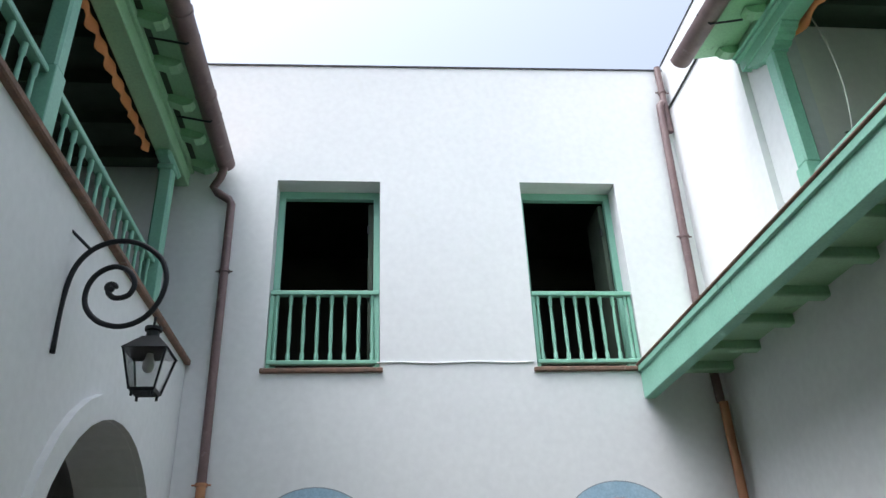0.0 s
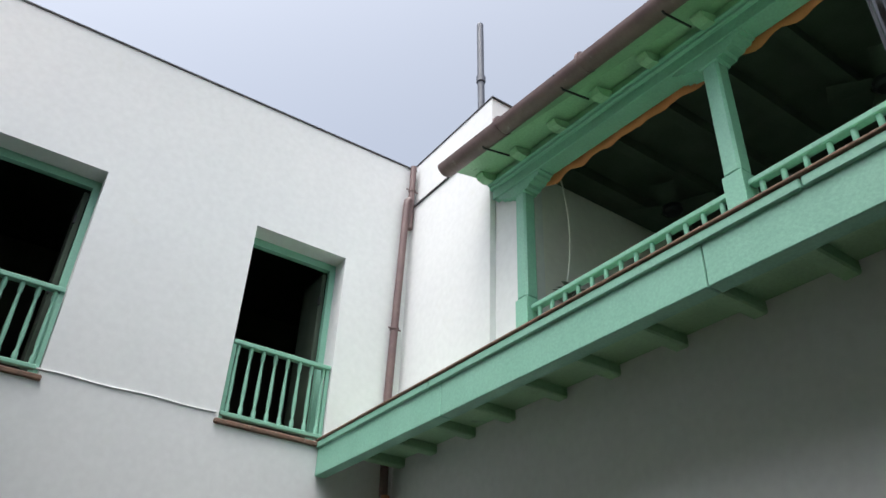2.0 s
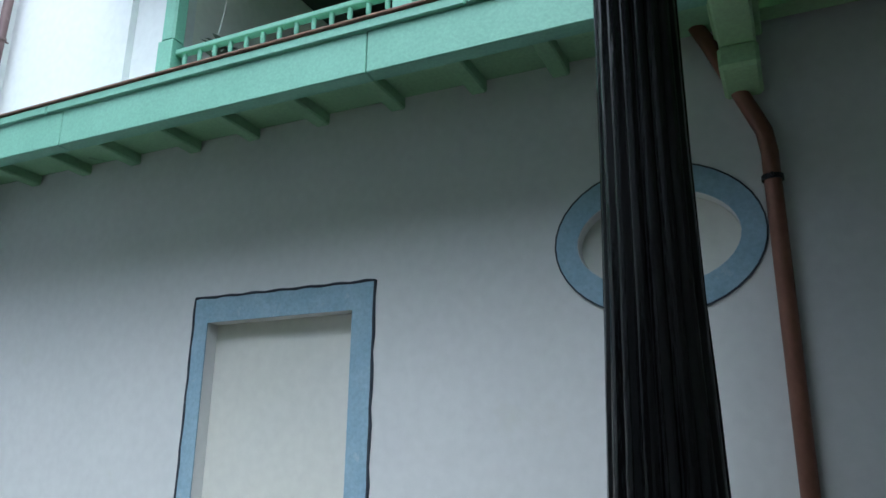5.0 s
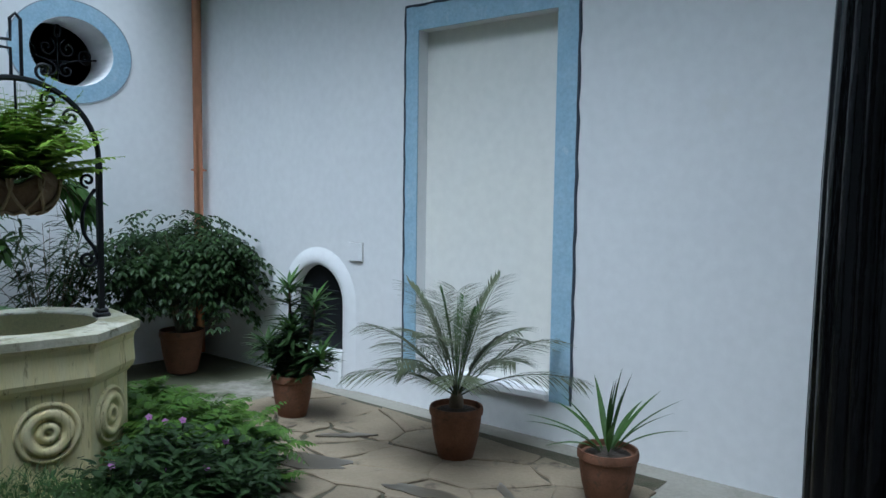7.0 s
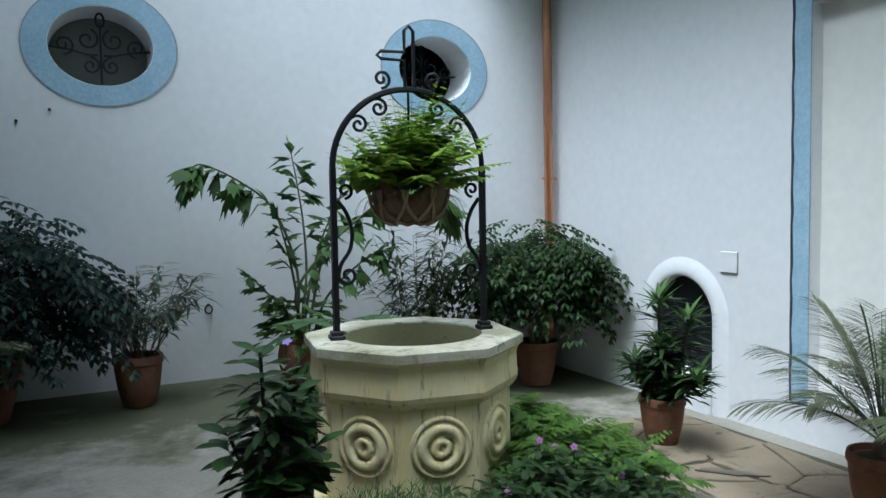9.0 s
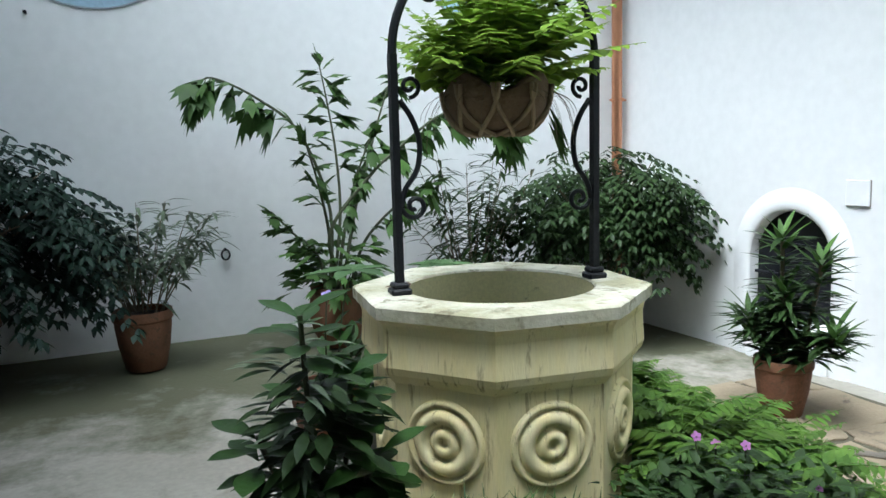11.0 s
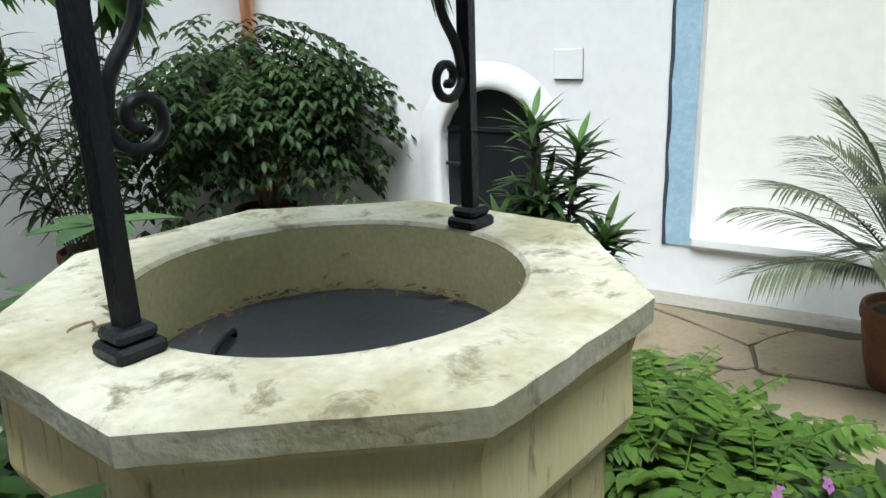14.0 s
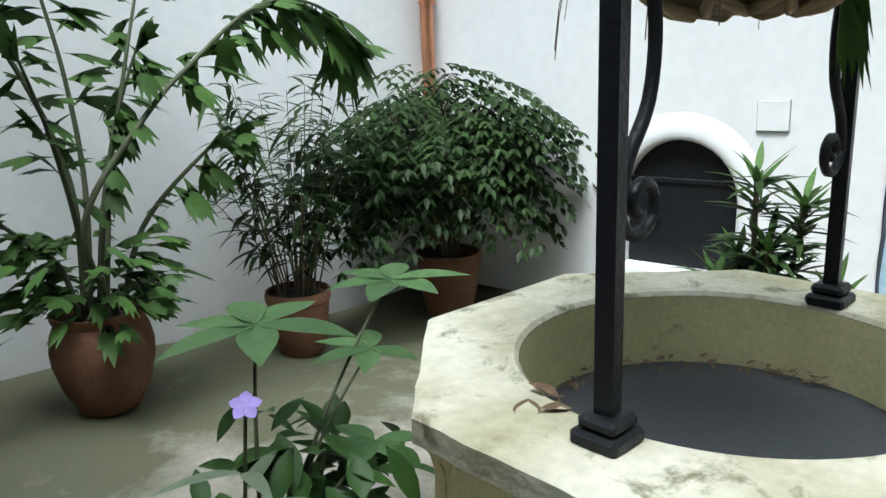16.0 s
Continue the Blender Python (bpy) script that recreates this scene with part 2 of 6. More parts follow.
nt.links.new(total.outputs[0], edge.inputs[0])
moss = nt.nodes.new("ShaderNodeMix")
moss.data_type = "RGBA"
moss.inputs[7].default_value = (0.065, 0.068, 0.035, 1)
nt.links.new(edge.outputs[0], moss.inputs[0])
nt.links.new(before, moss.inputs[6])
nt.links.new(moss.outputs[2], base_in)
SLAB = mat("limestone_flags", (0.215, 0.175, 0.118), 0.8, alt=(0.14, 0.113, 0.075), scale=2.2, fine=50, bump=0.35, stain=(0.075, 0.06, 0.04), stain_at=0.57, spread=0.1, island=0.12, spec=0.3)
JOINT = mat("earth_joint", (0.065, 0.055, 0.033), 0.95, alt=(0.04, 0.045, 0.02), scale=10, fine=80, bump=0.6)
ORANGE = mat("orange_canvas", (0.62, 0.24, 0.09), 0.85, scale=5, fine=120, bump=0.1)
TILE = mat("roof_tile", (0.32, 0.17, 0.11), 0.85, scale=6, fine=40, bump=0.3)
GREYPANEL = mat("grey_green_board", (0.17, 0.18, 0.15), 0.8, scale=4, fine=50, bump=0.1)
BASKET = mat("dry_brown_husk", (0.15, 0.098, 0.055), 0.9, alt=(0.20, 0.14, 0.085), scale=14, fine=90, bump=0.7)
STRIP = mat("dried_palm_strip", (0.30, 0.22, 0.13), 0.85, scale=20, fine=90, bump=0.4)
DRYLEAF = mat("dry_leaf", (0.35, 0.31, 0.16), 0.8, alt=(0.12, 0.08, 0.05), scale=20, fine=90, bump=0.2)
GLASS = bpy.data.materials.new("lantern_glass")
GLASS.use_nodes = True
GLASS.node_tree.nodes["Principled BSDF"].inputs["Transmission Weight"].default_value = 1.0
GLASS.node_tree.nodes["Principled BSDF"].inputs["Roughness"].default_value = 0.02
GLASS.node_tree.nodes["Principled BSDF"].inputs["IOR"].default_value = 1.45
BULB = mat("white_bulb", (0.75, 0.74, 0.68), 0.3, scale=3, fine=20, bump=0.0)
GREY_PIPE = mat("grey_vent_pipe", (0.10, 0.11, 0.14), 0.5, scale=6, fine=40, bump=0.1)


def leafmat(name, colour, alt, rough=0.5, trans=0.15, var=0.4):
    return mat(name, colour, rough, alt=alt, scale=9, fine=60, bump=0.1, trans=trans, island=var, spec=0.15)


LEAF_DARK = leafmat("dark_glossy_leaf", (0.022, 0.042, 0.013), (0.042, 0.074, 0.020))
LEAF_MID = leafmat("mid_green_leaf", (0.045, 0.090, 0.022), (0.075, 0.138, 0.032), trans=0.2)
LEAF_BRIGHT = leafmat("bright_fern_leaf", (0.25, 0.38, 0.05), (0.31, 0.46, 0.07), trans=0.4)
LEAF_GREY = leafmat("grey_green_leaf", (0.10, 0.13, 0.085), (0.14, 0.17, 0.11))
LEAF_PALM = leafmat("palm_leaf", (0.075, 0.09, 0.05), (0.12, 0.13, 0.075))
LEAF_FERN = leafmat("ground_fern_leaf", (0.052, 0.105, 0.015), (0.105, 0.175, 0.028), trans=0.25, var=0.6)
STEM = mat("plant_stem", (0.05, 0.06, 0.025), 0.7, scale=12, fine=60, bump=0.2)
STEM_BROWN = mat("brown_cane", (0.14, 0.11, 0.07), 0.8, scale=12, fine=60, bump=0.3)
PINK = mat("pink_petal", (0.40, 0.16, 0.40), 0.7, scale=12, fine=60, bump=0.05, trans=0.3)
VIOLET = mat("violet_petal", (0.36, 0.28, 0.66), 0.7, scale=12, fine=60, bump=0.05, trans=0.3)


# ---- the large structure ----
def pierced(place, outer, holes, d0, d1):
    """A slab between depths d0 and d1 with holes through it; place(u, v, d) gives the world point."""
    from mathutils.geometry import tessellate_polygon
    g = Geo()
    loops = [outer] + holes
    flat = [p for lp in loops for p in lp]
    tris = tessellate_polygon([[Vector((u, v, 0)) for u, v in lp] for lp in loops])
    for d in (d0, d1):
        g.add([place(u, v, d) for u, v in flat], tris)
    for lp in loops:
        n = len(lp)
        g.add([place(u, v, d0) for u, v in lp] + [place(u, v, d1) for u, v in lp], [(i, (i + 1) % n, n + (i + 1) % n, n + i) for i in range(n)])
    return g


def rect(u0, u1, v0, v1):
    return [(u0, v0), (u1, v0), (u1, v1), (u0, v1)]


def oval(u, v, a, b, n=40):
    return [(u + a * math.cos(2 * math.pi * k / n), v + b * math.sin(2 * math.pi * k / n)) for k in range(n)]


def arch(u, w, v0, spring, n=18, rise=None):
    rise = rise or w
    return [(u - w, v0), (u + w, v0)] + [(u + w * math.cos(math.pi * k / n), spring + rise * math.sin(math.pi * k / n)) for k in range(n + 1)]


def on_a(u, v, d):
    return (u, YA + d, v)


def on_b(u, v, d):
    return (XB + d, u, v)


def on_w(u, v, d):
    return (XW - d, u, v)


WIN = ((0.753, 1.893, 4.51, 6.715), (3.493, 4.607, 4.505, 6.735))
OVA = ((1.296, 2.915), (4.14, 2.915))
A_out, A_in = (0.545, 0.45), (0.37, 0.30)
setting("wall_north", pierced(on_a, [(-3.0, -0.2), (6.1, -0.2), (6.1, 8.46), (-3.0, 8.29)], [rect(*w) for w in WIN] + [oval(u, v, *A_in) for u, v in OVA], 0, 0.42), WHITE, "tall white limewashed courtyard wall with two upper windows", "wall")
setting("trim_north_coping", Geo().add([(x, y, z + (0.17 * (x + 3.0) / 9.1)) for x in (-3.0, 6.1) for y in (YA - 0.012, YA + 0.44) for z in (8.29, 8.312)], [(0, 1, 3, 2), (4, 6, 7, 5), (0, 4, 5, 1), (2, 3, 7, 6), (0, 2, 6, 4), (1, 5, 7, 3)]), TAR, "thin dark coping line along the white wall top", "trim")
DOOR = (6.115, 7.368, 0.312, 2.962)
OVB = (4.09, 3.225)
B_out, B_in = (0.595, 0.455), (0.46, 0.29)
NICHE = (8.535, 0.33, 0.30, 0.725)
setting("wall_east", pierced(on_b, rect(-1.0, YA, -0.2, 4.64), [rect(*DOOR), oval(*OVB, *B_in), arch(NICHE[0], NICHE[1], NICHE[2], NICHE[3])], 0, 0.42), WHITE, "white limewashed lower courtyard wall with a blind doorway", "wall")
setting("wall_east_backing", Geo().box(XB + 0.11, XB + 0.30, 5.95, 7.45, 0.2, 3.1), CREAM, "cream plaster back of the blind doorway", "wall")
setting("wall_east_oval_backing", Geo().box(XB + 0.10, XB + 0.30, 3.5, 4.6, 2.8, 3.6), CREAM, "cream plaster back of the blind oval", "wall")
ARCHES = ((8.6, 1.21, -0.1, 2.30), (5.3, 1.21, -0.1, 2.28))
setting("wall_west", pierced(on_w, rect(-1.0, YA, -0.2, 4.55), [arch(*a) for a in ARCHES], 0, 0.5), WHITE, "white limewashed wall with arched openings", "wall")
# the ground falls towards the east wall
g = Geo()
nx, ny = 40, 6
xs = [-6 + 13 * i / nx for i in range(nx + 1)]
ys = [-2 + 14.5 * j / ny for j in range(ny + 1)]
g.add([(x, y, gz(x) - 0.012) for y in ys for x in xs], [(j * (nx + 1) + i, j * (nx + 1) + i + 1, (j + 1) * (nx + 1) + i + 1, (j + 1) * (nx + 1) + i) for j in range(ny) for i in range(nx)])
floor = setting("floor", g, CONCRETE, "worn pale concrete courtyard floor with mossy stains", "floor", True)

# upper east wall beside the gallery, parapet and flashing
setting("wall_east_upper", Geo().box(XB, XB + 0.4, 8.66, YA, 4.63, 7.79).box(XB + 0.075, XB + 0.4, 8.27, 8.66, 4.63, 7.3), WHITE, "white upper wall beside the gallery", "wall")
setting("wall_east_parapet", Geo().box(XB + 0.04, XB + 0.4, 8.68, YA, 7.81, 8.53), WHITE, "white parapet above the gallery roof", "wall")
setting("trim_parapet", Geo().box(XB + 0.03, XB + 0.42, 8.66, YA, 8.53, 8.55).box(XB - 0.02, XB + 0.40, 8.6, YA, 7.79, 7.81), TAR, "dark flashing lines on the parapet", "trim")
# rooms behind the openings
# Unseen room boxes, closed and coloured dark so they look unlit inside.
setting("wall_rooms_north", Geo().box(-3.0, 6.1, 14.0, 14.2, -0.2, 8.4).box(2.5, 2.7, YA + 0.42, 14.0, -0.2, 8.4).box(-3.2, -3.0, YA, 14.2, -0.2, 8.4).box(6.1, 6.3, YA + 0.42, 14.2, -0.2, 8.4), ROOM, "added plaster walls closing the rooms behind, coloured dark to look unlit", "wall")
setting("floor_rooms_north", Geo().box(-3.0, 6.1, YA + 0.42, 14.0, 4.30, 4.45), DARKWOOD, "added upper floor inside the rooms, coloured dark to look unlit", "floor")
setting("ceiling_rooms_north", Geo().box(-3.0, 6.1, YA + 0.42, 14.2, 7.6, 7.75), DARKWOOD, "added timber ceiling inside the rooms, coloured dark to look unlit", "ceiling")
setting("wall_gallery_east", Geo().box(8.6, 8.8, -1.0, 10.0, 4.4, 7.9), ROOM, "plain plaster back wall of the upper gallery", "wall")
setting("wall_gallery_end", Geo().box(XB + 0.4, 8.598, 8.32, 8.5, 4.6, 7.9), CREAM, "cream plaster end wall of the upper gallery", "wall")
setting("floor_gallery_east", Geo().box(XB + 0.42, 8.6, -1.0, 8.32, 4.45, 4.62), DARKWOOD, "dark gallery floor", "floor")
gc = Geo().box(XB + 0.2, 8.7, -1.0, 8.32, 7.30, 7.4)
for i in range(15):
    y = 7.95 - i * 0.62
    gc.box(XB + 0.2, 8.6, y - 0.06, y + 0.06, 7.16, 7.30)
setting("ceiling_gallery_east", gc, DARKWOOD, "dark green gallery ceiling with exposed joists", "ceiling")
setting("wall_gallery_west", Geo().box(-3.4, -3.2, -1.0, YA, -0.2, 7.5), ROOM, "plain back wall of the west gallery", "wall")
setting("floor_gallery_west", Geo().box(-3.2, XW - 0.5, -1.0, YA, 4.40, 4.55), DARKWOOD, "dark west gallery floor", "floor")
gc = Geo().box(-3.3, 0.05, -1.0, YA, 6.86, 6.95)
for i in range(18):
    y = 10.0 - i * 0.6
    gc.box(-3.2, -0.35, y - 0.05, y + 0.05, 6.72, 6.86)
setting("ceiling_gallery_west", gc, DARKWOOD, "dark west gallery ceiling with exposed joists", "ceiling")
# south gallery over the entrance side
# Unseen walls, added to shut out light from the entrance side.
setting("wall_south", Geo().box(-3.4, 8.0, -1.2, -1.0, -0.2, 7.5).box(-3.4, 8.0, 2.9, 3.1, 5.6, 7.4), WHITE, "unseen white wall added to close the entrance side", "wall")
gs = Geo().box(-3.3, XB + 0.05, -1.0, 3.45, 4.62, 4.72)
for i in range(16):
    x = 5.32 - i * 0.545
    gs.box(x - 0.07, x + 0.07, -1.0, 3.445, 4.44, 4.62)
for i in range(26):
    x = 5.3 - i * 0.3
    gs.box(x - 0.01, x + 0.01, -1.0, 3.445, 4.605, 4.619)
# Lighter copy of the green timber paint; the extra brightness stands for floor bounce.
GREEN_BOUNCE = mat("bounce_lit_green_paint", (0.42, 0.64, 0.36), 0.6, alt=(0.36, 0.56, 0.31), scale=3, fine=40, bump=0.2, stain=(0.22, 0.34, 0.2), stain_at=0.66, spread=0.1)
setting("ceiling_south", gs, GREEN_BOUNCE, "green painted gallery ceiling with joists and boards", "ceiling")


# ---- east gallery timberwork ----
east = thing("gallery_ledge", (4.53, 6.9, 4.19), "green painted timber ledge beam with dark weathered top edge", "ledge")
for y0, y1 in ((8.135, YA - 0.01), (5.55, 8.128), (3.64, 5.543)):
    part("fascia_board", Geo().box(4.553, 4.67, y0, y1, 4.165, 4.45, 0.006), GREEN, east)
for y0, y1 in ((8.3, YA - 0.01), (4.9, 8.295), (3.64, 4.895)):
    part("moulding", Geo().box(4.53, 4.66, y0, y1, 4.44, 4.512, 0.01), GREEN, east)
part("cover_strip", Geo().box(4.518, 4.75, 3.64, YA - 0.01, 4.512, 4.537, 0.008), BRICK, east, "dark weathered top edge")
part("deck", Geo().box(4.64, XB - 0.002, 3.64, YA - 0.01, 4.475, 4.512), GREEN_OLD, east)
for y in (10.15, 9.56, 8.92, 8.34, 7.68, 7.09, 6.45, 5.815, 5.19, 4.615, 4.03):
    part("joist", Geo().box(4.655, XB + 0.01, y - 0.058, y + 0.058, 4.385, 4.48, 0.012), GREEN_OLD, east)


def baluster(h, r=0.022):
    return [(r * 1.05, 0), (r * 1.05, h * 0.1), (r * 0.62, h * 0.14), (r * 0.95, h * 0.3), (r * 0.95, h * 0.4), (r * 0.66, h * 0.8), (r * 0.6, h * 0.84), (r * 1.0, h * 0.87), (r * 1.0, h)]


def railing(name, p, q, z0, h, count, label, group="", axis="y"):
    """A balustrade from p to q (plan points) with turned balusters."""
    t = thing(name, ((p[0] + q[0]) / 2, (p[1] + q[1]) / 2, z0), label, "railing", group)
    ax = 1 if p[0] == q[0] else 0
    lo, hi = min(p[ax], q[ax]), max(p[ax], q[ax])
    c = p[1 - ax]
    for nm, a, b, w in (("top_rail", h - 0.05, h, 0.04), ("bottom_rail", 0.035, 0.08, 0.03)):
        g = Geo()
        if ax:
            g.box(c - w, c + w, lo, hi, z0 + a, z0 + b, 0.008)
        else:
            g.box(lo, hi, c - w, c + w, z0 + a, z0 + b, 0.008)
        part(nm, g, GREEN, t)
    for i in range(count):
        s = lo + (hi - lo) * (i + 0.5) / count
        at = (c, s, z0 + 0.075) if ax else (s, c, z0 + 0.075)
        part("baluster", Geo().lathe(at, baluster(h - 0.12), 10), GREEN, t, smooth=40)
    return t


XR = 5.53
POSTS_E = (8.18, 5.81, 3.44)


def sag(t, wall=0.05, tip=0.05):
    """Lets the timber over the gallery fall gently southwards, the eave a little more than the wall."""
    for o in t.children:
        base = root_place(o)
        for w in o.data.vertices:
            k = (XR - (w.co.x + base.x)) / 0.6
            w.co.z += (wall + (tip - wall) * k) * (w.co.y + base.y - 8.45)


for y in POSTS_E:
    t = thing("gallery_post", (XR, y, 4.62), "green painted timber gallery post with carved bracket capital", "post", "gallery posts")
    zt = 6.93 + 0.05 * (y - 8.45)
    part("shaft", Geo().box(XR - 0.085, XR + 0.085, y - 0.085, y + 0.085, 4.62, 5.55, 0.006).box(XR - 0.075, XR + 0.075, y - 0.075, y + 0.075, 5.55, zt - 0.11, 0.02), GREEN, t)
    part("capital", Geo().box(XR - 0.09, XR + 0.09, y - 0.095, y + 0.095, zt - 0.15, zt - 0.11, 0.01), GREEN, t)
    prof = [(-0.34, 0.0), (-0.34, -0.025), (-0.31, -0.03), (-0.30, -0.055), (-0.25, -0.06), (-0.235, -0.085), (-0.17, -0.095), (-0.15, -0.125), (0.15, -0.125), (0.17, -0.095), (0.235, -0.085), (0.25, -0.06), (0.30, -0.055), (0.31, -0.03), (0.34, -0.025), (0.34, 0.0)]
    n = len(prof)
    g = Geo().add([(XR + k * 0.085, y + u, zt + v + 0.05 * u) for k in (-1, 1) for u, v in prof], [tuple(range(n)), tuple(range(2 * n - 1, n - 1, -1))] + [(i, (i + 1) % n, n + (i + 1) % n, n + i) for i in range(n)])
    part("bracket", g, GREEN, t)
railing("gallery_railing", (XR, 5.895), (XR, 8.095), 4.66, 0.80, 13, "green painted gallery railing with turned balusters", "gallery railings")
railing("gallery_railing", (XR, 3.525), (XR, 5.725), 4.66, 0.80, 13, "green painted gallery railing with turned balusters", "gallery railings")
t = thing("gallery_lintel", (XR, 6.0, 6.93), "green painted moulded lintel beam over gallery posts", "beam")
part("beam", Geo().box(XR - 0.10, XR + 0.10, 2.9, 8.6, 6.93, 7.05, 0.006), GREEN, t)
part("moulding", Geo().box(XR - 0.135, XR + 0.0, 2.9, 8.62, 7.045, 7.085, 0.012), GREEN, t)
part("moulding", Geo().box(XR - 0.16, XR + 0.0, 2.9, 8.62, 7.085, 7.12, 0.012), GREEN, t)
part("upper_beam", Geo().box(XR - 0.12, XR + 0.1, 2.9, 8.62, 7.12, 7.26, 0.01), GREEN_OLD, t)
sag(t)


def eave(name, x_wall, x_tip, z_wall, z_tip, y0, y1, label, step, tail=0.12):
    """Sloping eave: rafter tails under boards, tiles on top, and a half-round gutter on straps."""
    t = thing(name, ((x_wall + x_tip) / 2, (y0 + y1) / 2, z_tip), label, "roof")
    s = 1 if x_tip > x_wall else -1
    g = Geo().add([(x_wall, y0, z_wall), (x_tip, y0, z_tip), (x_tip, y1, z_tip), (x_wall, y1, z_wall), (x_wall, y0, z_wall + 0.03), (x_tip, y0, z_tip + 0.03), (x_tip, y1, z_tip + 0.03), (x_wall, y1, z_wall + 0.03)],
                  [(0, 1, 2, 3), (4, 5, 6, 7), (0, 1, 5, 4), (1, 2, 6, 5), (2, 3, 7, 6), (3, 0, 4, 7)])
    part("soffit", g, GREEN_OLD, t)
    n = int((y1 - y0) / step)
    for i in range(n + 1):
        y = y1 - 0.1 - i * step
        e = x_tip - s * tail
        ze = z_tip + (z_wall - z_tip) * tail / abs(x_tip - x_wall)
        prof = [(x_wall, z_wall), (x_wall, z_wall - 0.09), (e - s * 0.10, ze - 0.075), (e - s * 0.03, ze - 0.06), (e, ze - 0.02), (e, ze)]
        m = len(prof)
        g = Geo().add([(a, y + k * 0.055, b) for k in (-1, 1) for a, b in prof], [tuple(range(m)), tuple(range(2 * m - 1, m - 1, -1))] + [(j, (j + 1) % m, m + (j + 1) % m, m + j) for j in range(m)])
        part("rafter_tail", g, GREEN_OLD, t)
    g = Geo()
    m = int((y1 - y0) / 0.2)
    for i in range(m):
        y = y0 + (i + 0.5) * (y1 - y0) / m
        g.tube([(x_tip, y, z_tip + 0.16), (x_wall - s * 0.5, y, z_wall + 0.16 + (z_wall - z_tip) * 0.5 / abs(x_tip - x_wall))], 0.085, 8)
    part("roof_tiles", g, TILE, t, "terracotta barrel roof tiles", smooth=40)
    return t


def gutter(name, x, z, y0, y1, r, label, straps):
    t = thing(name, (x, (y0 + y1) / 2, z), label, "gutter")
    n = 10
    vs, fs = [], []
    for y in (y0, y1):
        for rr in (r, r - 0.008):
            vs += [(x + rr * math.cos(math.pi + math.pi * k / n), y, z + rr * math.sin(math.pi + math.pi * k / n)) for k in range(n + 1)]
    m = n + 1
    for k in range(n):
        fs += [(k, k + 1, 2 * m + k + 1, 2 * m + k), (m + k, m + k + 1, 3 * m + k + 1, 3 * m + k), (k, k + 1, m + k + 1, m + k)]
    fs += [(0, m, 3 * m, 2 * m), (n, m + n, 3 * m + n, 2 * m + n)]
    fs += [tuple(range(2 * m, 2 * m + m)), tuple(range(0, m))]
    part("trough", Geo().add(vs, fs), BROWN, t, smooth=40)
    for y in straps:
        part("strap", Geo().tube([(x + (0.32 if x > 2 else -0.32), y, z - 0.05), (x, y, z - r - 0.012), (x + (-r if x > 2 else r), y, z)], 0.011, 6), IRON, t, "black iron strap")
        part("joint_collar", Geo().tube([(x, y - 0.3, z - 0.0), (x, y - 0.27, z - 0.0)], r + 0.006, 14), BROWN, t, smooth=40)
    return t


sag(eave("gallery_eave", XR + 0.05, 4.97, 7.24, 7.12, 2.9, 8.66, "green rafter tails and tiled eave above the gallery", 0.575, 0.24), 0.05, 0.085)
sag(gutter("rain_gutter", 4.90, 7.17, 2.9, 8.74, 0.105, "dark brown half-round metal rain gutter", (8.05, 6.9, 5.75, 4.6, 3.5)), 0.085, 0.085)


def valance(y0, y1, z, x, waves):
    g = Geo()
    n = waves * 8
    top = [(x + 0.012 * math.sin(i * 0.9), y0 + (y1 - y0) * i / n, z) for i in range(n + 1)]
    low = [(x - 0.01 + 0.02 * math.sin(i * 0.9), y0 + (y1 - y0) * i / n, z - 0.105 - 0.035 * abs(math.sin(math.pi * i / 8))) for i in range(n + 1)]
    g.add(top + low + [(a + 0.006, b, c) for a, b, c in top] + [(a + 0.006, b, c) for a, b, c in low], [])
    m = n + 1
    g.f += [(i, i + 1, m + i + 1, m + i) for i in range(n)] + [(2 * m + i, 2 * m + i + 1, 3 * m + i + 1, 3 * m + i) for i in range(n)] + [(m + i, m + i + 1, 3 * m + i + 1, 3 * m + i) for i in range(n)]
    ob = part("awning_valance", g, ORANGE, None, smooth=True)
    return tagged(ob, "faded orange canvas valance with scalloped edge", "awning", "orange valances")


for y_a, y_b in ((5.95, 8.0), (3.6, 5.67)):
    ob = valance(y_a, y_b, 6.965, XR + 0.12, 5)
    for w in ob.data.vertices:
        w.co.z += 0.045 * (w.co.y - 8.45)
valance(7.35, 9.55, 6.62, -0.44, 8)
valance(4.4, 6.85, 6.62, -0.44, 9)


cable = thing("hanging_cable", (XR + 0.35, 8.0, 5.2), "thin pale cable hanging inside the gallery", "cable")
part("wire", Geo().tube([(XR + 0.30 + 0.10 * math.sin(i * 0.3), 8.02 - 0.02 * i + 0.002 * i * i, 7.31 - 0.175 * i) for i in range(11)], 0.008, 6), CREAM, cable, smooth=True)


# ---- west gallery ----
setting("trim_west_sill", Geo().box(XW - 0.12, XW + 0.05, -1.0, YA - 0.01, 4.55, 4.605, 0.01), BRICK, "weathered brick sill along the west gallery", "trim")
XG = -0.30
